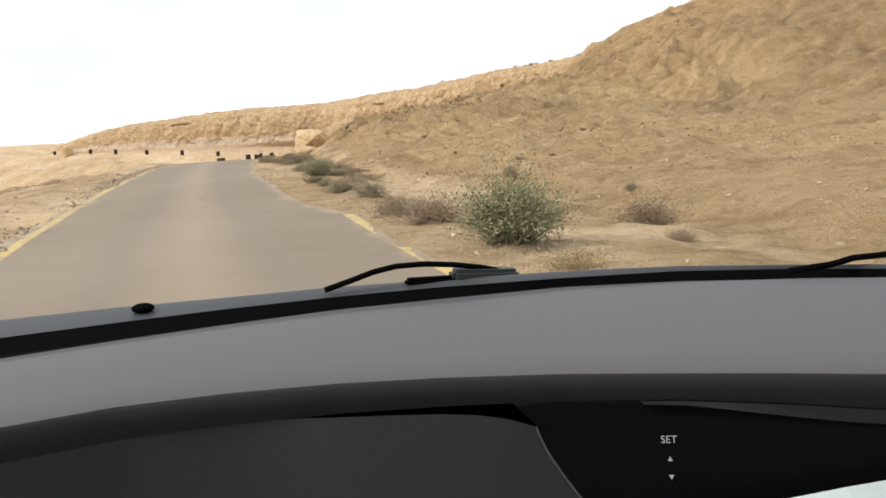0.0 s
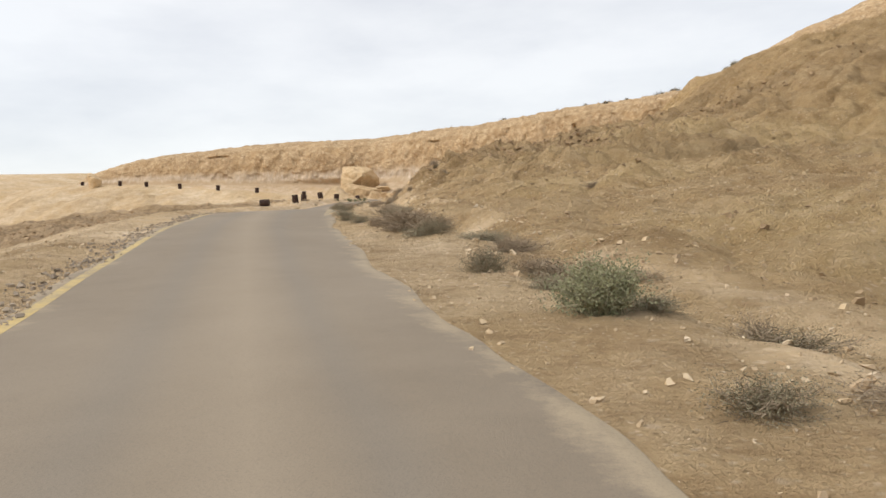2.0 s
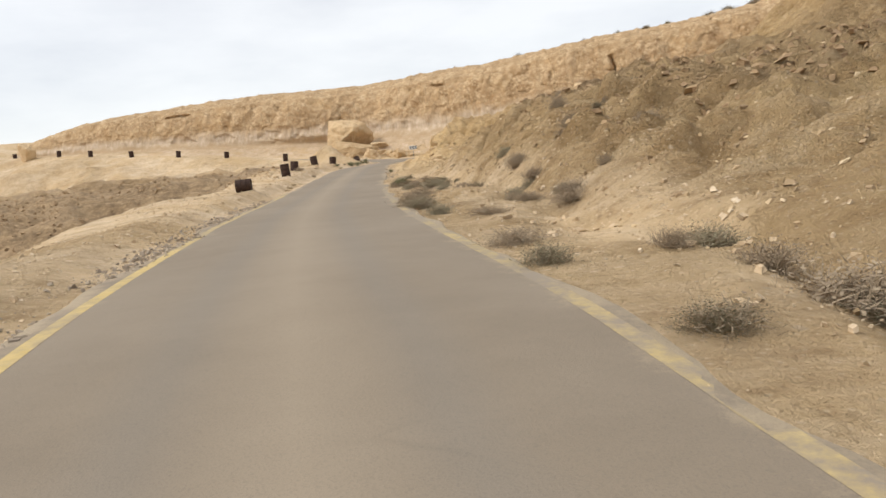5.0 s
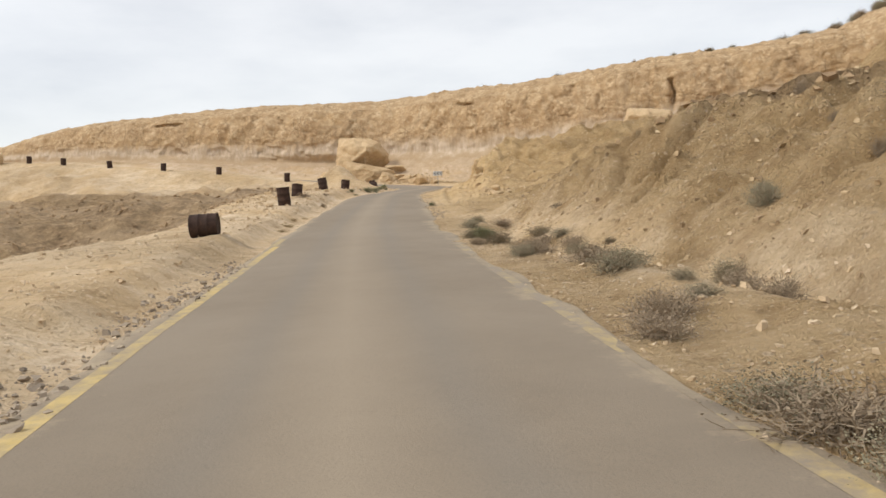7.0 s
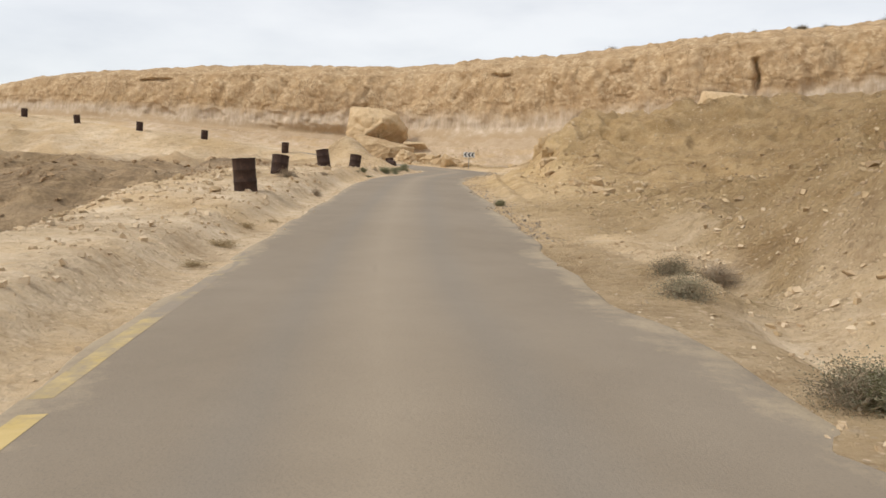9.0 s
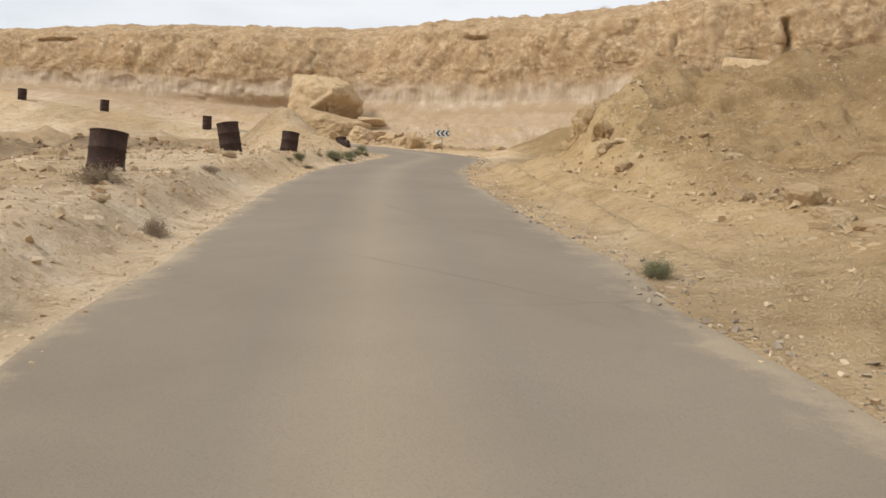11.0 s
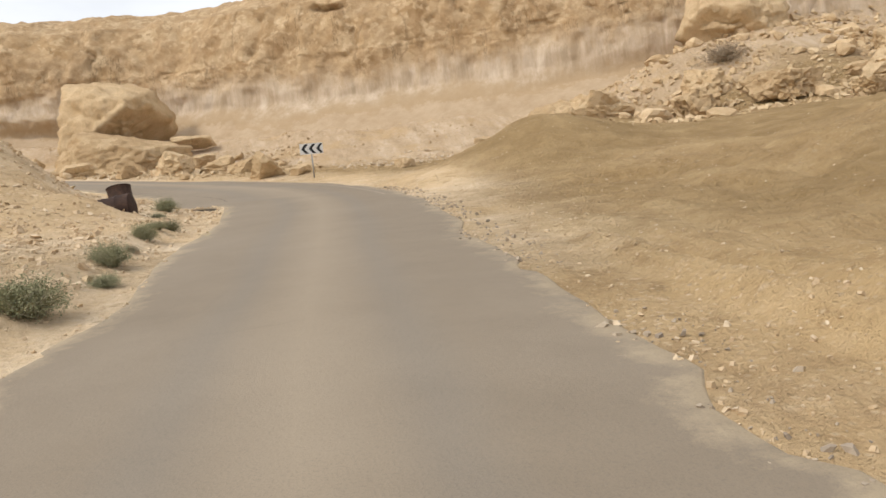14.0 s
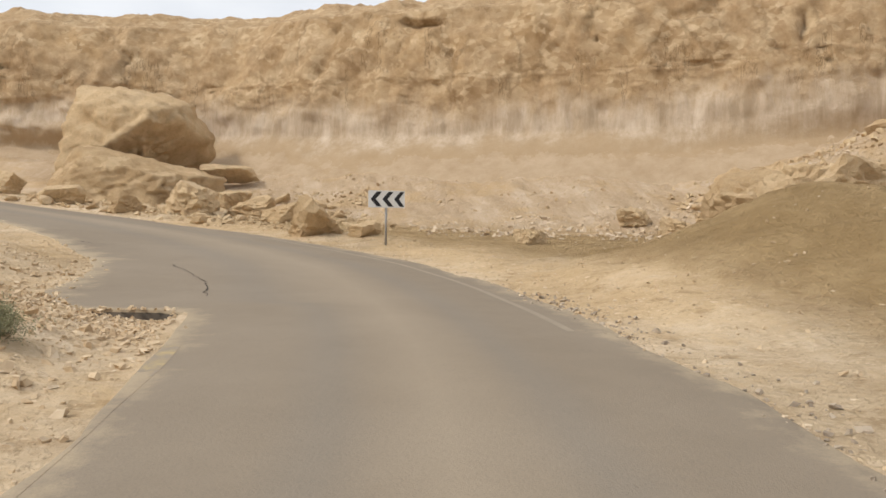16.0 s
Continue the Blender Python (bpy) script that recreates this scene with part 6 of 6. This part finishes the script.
def car():
    ob = new("car")
    ob.matrix_basis = pose(0.318, 3.369, 2.42, 6.0, -0.05, 18.74) @ Matrix.Translation((0, 0, -UP))
    tagged(ob, "silver off-road car with a grey dashboard, standing on the asphalt", "car")
    xs = np.linspace(-0.5, 1.1, 97)
    lip = np.interp(xs, [-0.5, -0.182, -0.085, 0.022, 0.133, 0.236, 0.353, 0.455, 0.553, 0.63, 1.1], [0.74, 0.788, 0.798, 0.789, 0.768, 0.737, 0.693, 0.645, 0.597, 0.556, 0.40])
    back = np.interp(xs, [-0.5, -0.238, -0.107, 0.04, 0.202, 0.359, 0.557, 0.728, 0.883, 0.999, 1.1], [1.04, 1.079, 1.097, 1.11, 1.118, 1.106, 1.085, 1.032, 0.96, 0.891, 0.84])
    seal = np.interp(xs, [-0.5, -0.248, -0.109, 0.043, 0.209, 0.37, 0.562, 0.74, 0.897, 1.013, 1.1], [1.10, 1.141, 1.15, 1.155, 1.151, 1.133, 1.096, 1.05, 0.975, 0.905, 0.855])
    glass = np.interp(xs, [-0.5, -0.263, -0.113, 0.047, 0.183, 0.38, 0.573, 0.747, 0.898, 1.017, 1.1], [1.2, 1.225, 1.222, 1.206, 1.196, 1.162, 1.117, 1.059, 0.977, 0.909, 0.86])
    curve = lambda ys, z: [(x, y, z) for x, y in zip(xs, ys)]
    mix = lambda k: back * (1 - k) + lip * k
    fade = np.interp(xs, [-0.5, 0.35, 1.0], [0.13, 0.12, 0.02])
    dash = part("dashboard", strip([curve(mix(fade), -0.2755), curve(mix(0.3), -0.268), curve(mix(0.55), -0.263), curve(mix(0.85), -0.264), curve(lip + 0.012, -0.266), curve(lip, -0.27)]), DASH, ob, "grey moulded dashboard top", smooth=True)
    # same moulding as the top; its dimmer light is put into the colour
    part("rear_edge", strip([curve(back, -0.28), curve(mix(fade * 0.5), -0.278), curve(mix(fade), -0.2755)]), DASH_SHADED, dash, "rear edge of the dashboard, its shade painted as darker grey", smooth=True)
    # the edge below the lip; from here a slot opens towards the control panel
    edge = lambda x: np.interp(x, [-0.5, -0.036, 0.103, 0.235, 0.353, 0.455, 0.554, 0.633, 1.1], [-0.306, -0.3035, -0.3025, -0.3005, -0.2986, -0.297, -0.3005, -0.305, -0.33])
    below = lambda x: np.where(x < 0.1, edge(x), np.interp(x, [0.1, 0.185, 0.231, 0.267, 0.294, 0.321], [-0.3026, -0.3042, -0.3058, -0.3085, -0.3134, -0.3229]))
    front = lambda x: np.interp(x, xs, lip)
    # the lip's shaded face is painted in, with darker plastic than the top
    part("lip", strip([curve(lip, -0.27), curve(lip - 0.003, -0.274), [(x, y - 0.004, z * 0.5 - 0.137) for x, y, z in zip(xs, lip, edge(xs))], [(x, y - 0.002, z) for x, y, z in zip(xs, lip, edge(xs))]]), DASH_DARK, dash, "rounded dashboard lip, its shaded face coloured dark", smooth=True)
    sx = np.linspace(0.09, 0.34, 26)
    # inside of the slot coloured black, painting the shadow of the gap
    part("slot", strip([[(x, front(x) + 0.001, edge(x)) for x in sx], [(x, front(x) + 0.03, edge(x)) for x in sx], [(x, front(x) + 0.03, below(x) - 0.004) for x in sx], [(x, front(x) + 0.002, below(x) - 0.004) for x in sx]]), RUBBER, dash)
    seam_z, seam_x = [-0.62, -0.4012, -0.3693, -0.3503, -0.3346, -0.3229, -0.299], [0.5, 0.358, 0.339, 0.329, 0.323, 0.321, 0.30]
    seam = lambda z: float(np.interp(z, seam_z, seam_x))
    lower, display = [], []
    for k in np.linspace(0, 1, 16) ** 1.6:
        end = seam(-0.3229 * (1 - k) - 0.62 * k)
        rows = [(x, below(x) * (1 - k) - 0.62 * k) for x in np.linspace(-0.5, end, 60)]
        lower.append([(x, front(x) - 0.002 - 0.008 * ramp(0.07, 0.14, x) - 0.35 * (below(x) - z), z) for x, z in rows])
        end = seam(-0.299 * (1 - k) - 0.62 * k) + 0.002
        rows = [(x, (edge(x) - 0.0005) * (1 - k) - 0.62 * k) for x in np.linspace(end, 1.1, 40)]
        display.append([(x, front(x) - 0.003 - 0.35 * (edge(x) - z), z) for x, z in rows])
    display.insert(0, [(x, y + 0.012, z + 0.008) for x, y, z in display[0]])
    part("lower_panel", strip(lower), DASH_DARK, dash, "dark grey lower dashboard panel", smooth=True)
    part("display_panel", strip(display), GLOSS, dash, "glossy black control panel", smooth=True)
    tx = np.linspace(0.42, 1.1, 20)
    part("trim_strip", strip([[(x, front(x) - 0.004, edge(x) - 0.001) for x in tx], [(x, front(x) - 0.011, edge(x) - 0.002 - 0.011 * ramp(0.42, 0.6, x)) for x in tx]]), DASH_EDGE_DARK, dash, "thin dark trim over the control panel")
    # highlight along the seam, put in as a thin tube of lighter plastic
    pts = [(seam(z), front(seam(z)) - 0.0115 - 0.35 * max(0, -0.3229 - z), z + UP) for z in np.linspace(-0.322, -0.45, 14)]
    part("seam", tube_bm(pts, [0.0011] * len(pts), 6), DASH, dash)
    across, normal = Vector((0.915, -0.404, 0)), Vector((-0.38, -0.86, 0.33)).normalized()
    turn = Matrix((across, normal.cross(across), normal)).transposed().to_4x4()
    text = bpy.data.curves.new("set_key", "FONT")
    text.body, text.size, text.align_x, text.align_y = "SET", 0.0105, "CENTER", "CENTER"
    text.materials.append(LETTER)
    key = new("set_key", text)
    key.parent = dash
    on_panel = lambda x, z: Vector((x, front(x) - 0.0055 - 0.35 * (edge(x) - z), z + UP))
    key.matrix_basis = Matrix.Translation(on_panel(0.438, -0.334)) @ turn
    for z, flip in ((-0.352, 1), (-0.3685, -1)):
        bm = bmesh.new()
        c = on_panel(0.436 + 0.1 * (z + 0.352), z)
        bm.faces.new([bm.verts.new(c + turn.to_3x3() @ Vector((a, b * flip, 0.0006))) for a, b in ((-0.0026, -0.002), (0.0026, -0.002), (0, 0.0028))])
        part("arrow_key", bm, LETTER, dash)
    sheet = strip([[(0.42, 0.552, -0.362), (0.50, 0.535, -0.362), (0.545, 0.515, -0.351), (0.60, 0.50, -0.345), (0.68, 0.47, -0.34)], [(0.40, 0.49, -0.41), (0.48, 0.47, -0.41), (0.53, 0.45, -0.41), (0.58, 0.43, -0.41), (0.66, 0.40, -0.41)]])
    part("paper_sheet", sheet, PAPER, ob, "folded printed paper sheet")
    part("windscreen_seal", strip([curve(seal, -0.268), curve(seal * 0.5 + back * 0.5, -0.284), curve(back, -0.281)]), RUBBER, ob)
    cowl = part("cowl", strip([curve(glass, -0.262), curve(glass * 0.5 + seal * 0.5, -0.263), curve(seal, -0.268)]), COWL, ob, "weathered black plastic cowl below the windscreen", smooth=True)
    bm = bmesh.new()
    bmesh.ops.create_uvsphere(bm, u_segments=12, v_segments=8, radius=0.012, matrix=Matrix.Translation((-0.07, 1.18, -0.258 + UP)) @ Matrix.Diagonal((1.35, 1, 0.6, 1)))
    part("washer_nozzle", bm, RUBBER, cowl, smooth=True)
    wiper = part("wiper_arm", tube_bm([(x, 1.16, z + UP) for x, z in ((0.19, -0.258), (0.23, -0.248), (0.267, -0.238), (0.303, -0.233), (0.349, -0.234), (0.396, -0.240), (0.444, -0.249), (0.49, -0.262))], [0.0045] * 8, 10), RUBBER, ob, "black curved wiper arm", smooth=True)
    part("wiper_hub", box_bm(0.115, 0.03, 0.02, (0.45, 1.16, -0.262 + UP), 0.006, Matrix.Rotation(0.09, 4, "Y")), COWL, wiper)
    part("wiper_blade", box_bm(0.085, 0.02, 0.012, (0.36, 1.16, -0.262 + UP), 0.004, Matrix.Rotation(0.05, 4, "Y")), RUBBER, wiper)
    part("wiper_arm", tube_bm([(0.87, 0.95, -0.264 + UP), (0.93, 0.93, -0.257 + UP), (0.974, 0.93, -0.251 + UP), (1.06, 0.92, -0.25 + UP)], [0.005] * 4, 10), RUBBER, ob, smooth=True)
    # body round it, open at the windscreen
    mid = 0.3
    bx = np.linspace(-1, 1, 17)
    hood = [[(mid + 0.8 * k, 1.205 - 0.33 * abs(k) ** 2.2, -0.30 - 0.05 * k * k) for k in bx], [(mid + 0.86 * k, 1.7, -0.44 - 0.06 * k * k) for k in bx], [(mid + 0.84 * k, 2.15 - 0.08 * k * k, -0.52 - 0.07 * k * k) for k in bx], [(mid + 0.84 * k, 2.24 - 0.1 * k * k, -0.62 - 0.05 * k * k) for k in bx]]
    part("bonnet", strip(hood), CAR_PAINT, ob, smooth=True)
    part("front_bumper", box_bm(1.72, 0.16, 0.62, (mid, 2.18, -0.95 + UP), 0.05), CAR_PAINT, ob)
    for s in (-1, 1):
        side = mid + s * 0.86
        part("side_panel", box_bm(0.06, 2.9, 0.66, (side, -0.5, -0.79 + UP), 0.03), CAR_PAINT, ob)
        part("front_pillar", tube_bm([(side - s * 0.03, 0.82, -0.42 + UP), (mid + s * 0.66, 0.22, 0.26 + UP)], [0.045, 0.04], 10), CAR_PAINT, ob, smooth=True)
        part("rear_pillar", tube_bm([(side - s * 0.03, -1.75, -0.42 + UP), (mid + s * 0.66, -1.5, 0.26 + UP)], [0.07, 0.06], 10), CAR_PAINT, ob, smooth=True)
        part("rear_side", box_bm(0.04, 1.3, 0.66, (mid + s * 0.76, -1.0, -0.08 + UP), 0.015, Matrix.Rotation(-s * 0.2, 4, "Y")), CAR_PAINT, ob)
        for y in (1.45, -1.25):
            bm = bmesh.new()
            for r, z in ((0.2, -0.09), (0.32, -0.11), (0.365, -0.09), (0.37, 0), (0.365, 0.09), (0.32, 0.11), (0.2, 0.09)):
                ring = [bm.verts.new((z, r * math.cos(a), r * math.sin(a))) for a in np.arange(32) * 2 * math.pi / 32]
                if r != 0.2 or z > 0:
                    for k in range(32):
                        bm.faces.new((old[k], old[(k + 1) % 32], ring[(k + 1) % 32], ring[k]))
                old = ring
            bmesh.ops.recalc_face_normals(bm, faces=bm.faces)
            bmesh.ops.translate(bm, vec=(mid + s * 0.78, y, 0.36), verts=bm.verts)
            tyre = part("tyre", bm, RUBBER, ob, smooth=True)
            bm = bmesh.new()
            bmesh.ops.create_cone(bm, cap_ends=True, segments=24, radius1=0.21, radius2=0.19, depth=0.16, matrix=Matrix.Translation((mid + s * 0.78, y, 0.36)) @ Matrix.Rotation(math.pi / 2, 4, "Y"))
            part("rim", bm, STEEL, tyre)
    # unseen roof, like the rear body, added to keep skylight off the dashboard
    part("roof", box_bm(1.42, 1.95, 0.05, (mid, -0.68, 0.28 + UP), 0.02), CAR_PAINT, ob)
    part("tailgate", box_bm(1.6, 0.06, 1.3, (mid, -1.95, -0.42 + UP), 0.03), CAR_PAINT, ob)
    part("floor_pan", box_bm(1.6, 4.0, 0.06, (mid, 0.05, -1.05 + UP), 0.02), RUBBER, ob)
    part("firewall", box_bm(1.6, 0.05, 0.7, (mid, 1.12, -0.72 + UP), 0.02), RUBBER, ob)
    return ob


car()
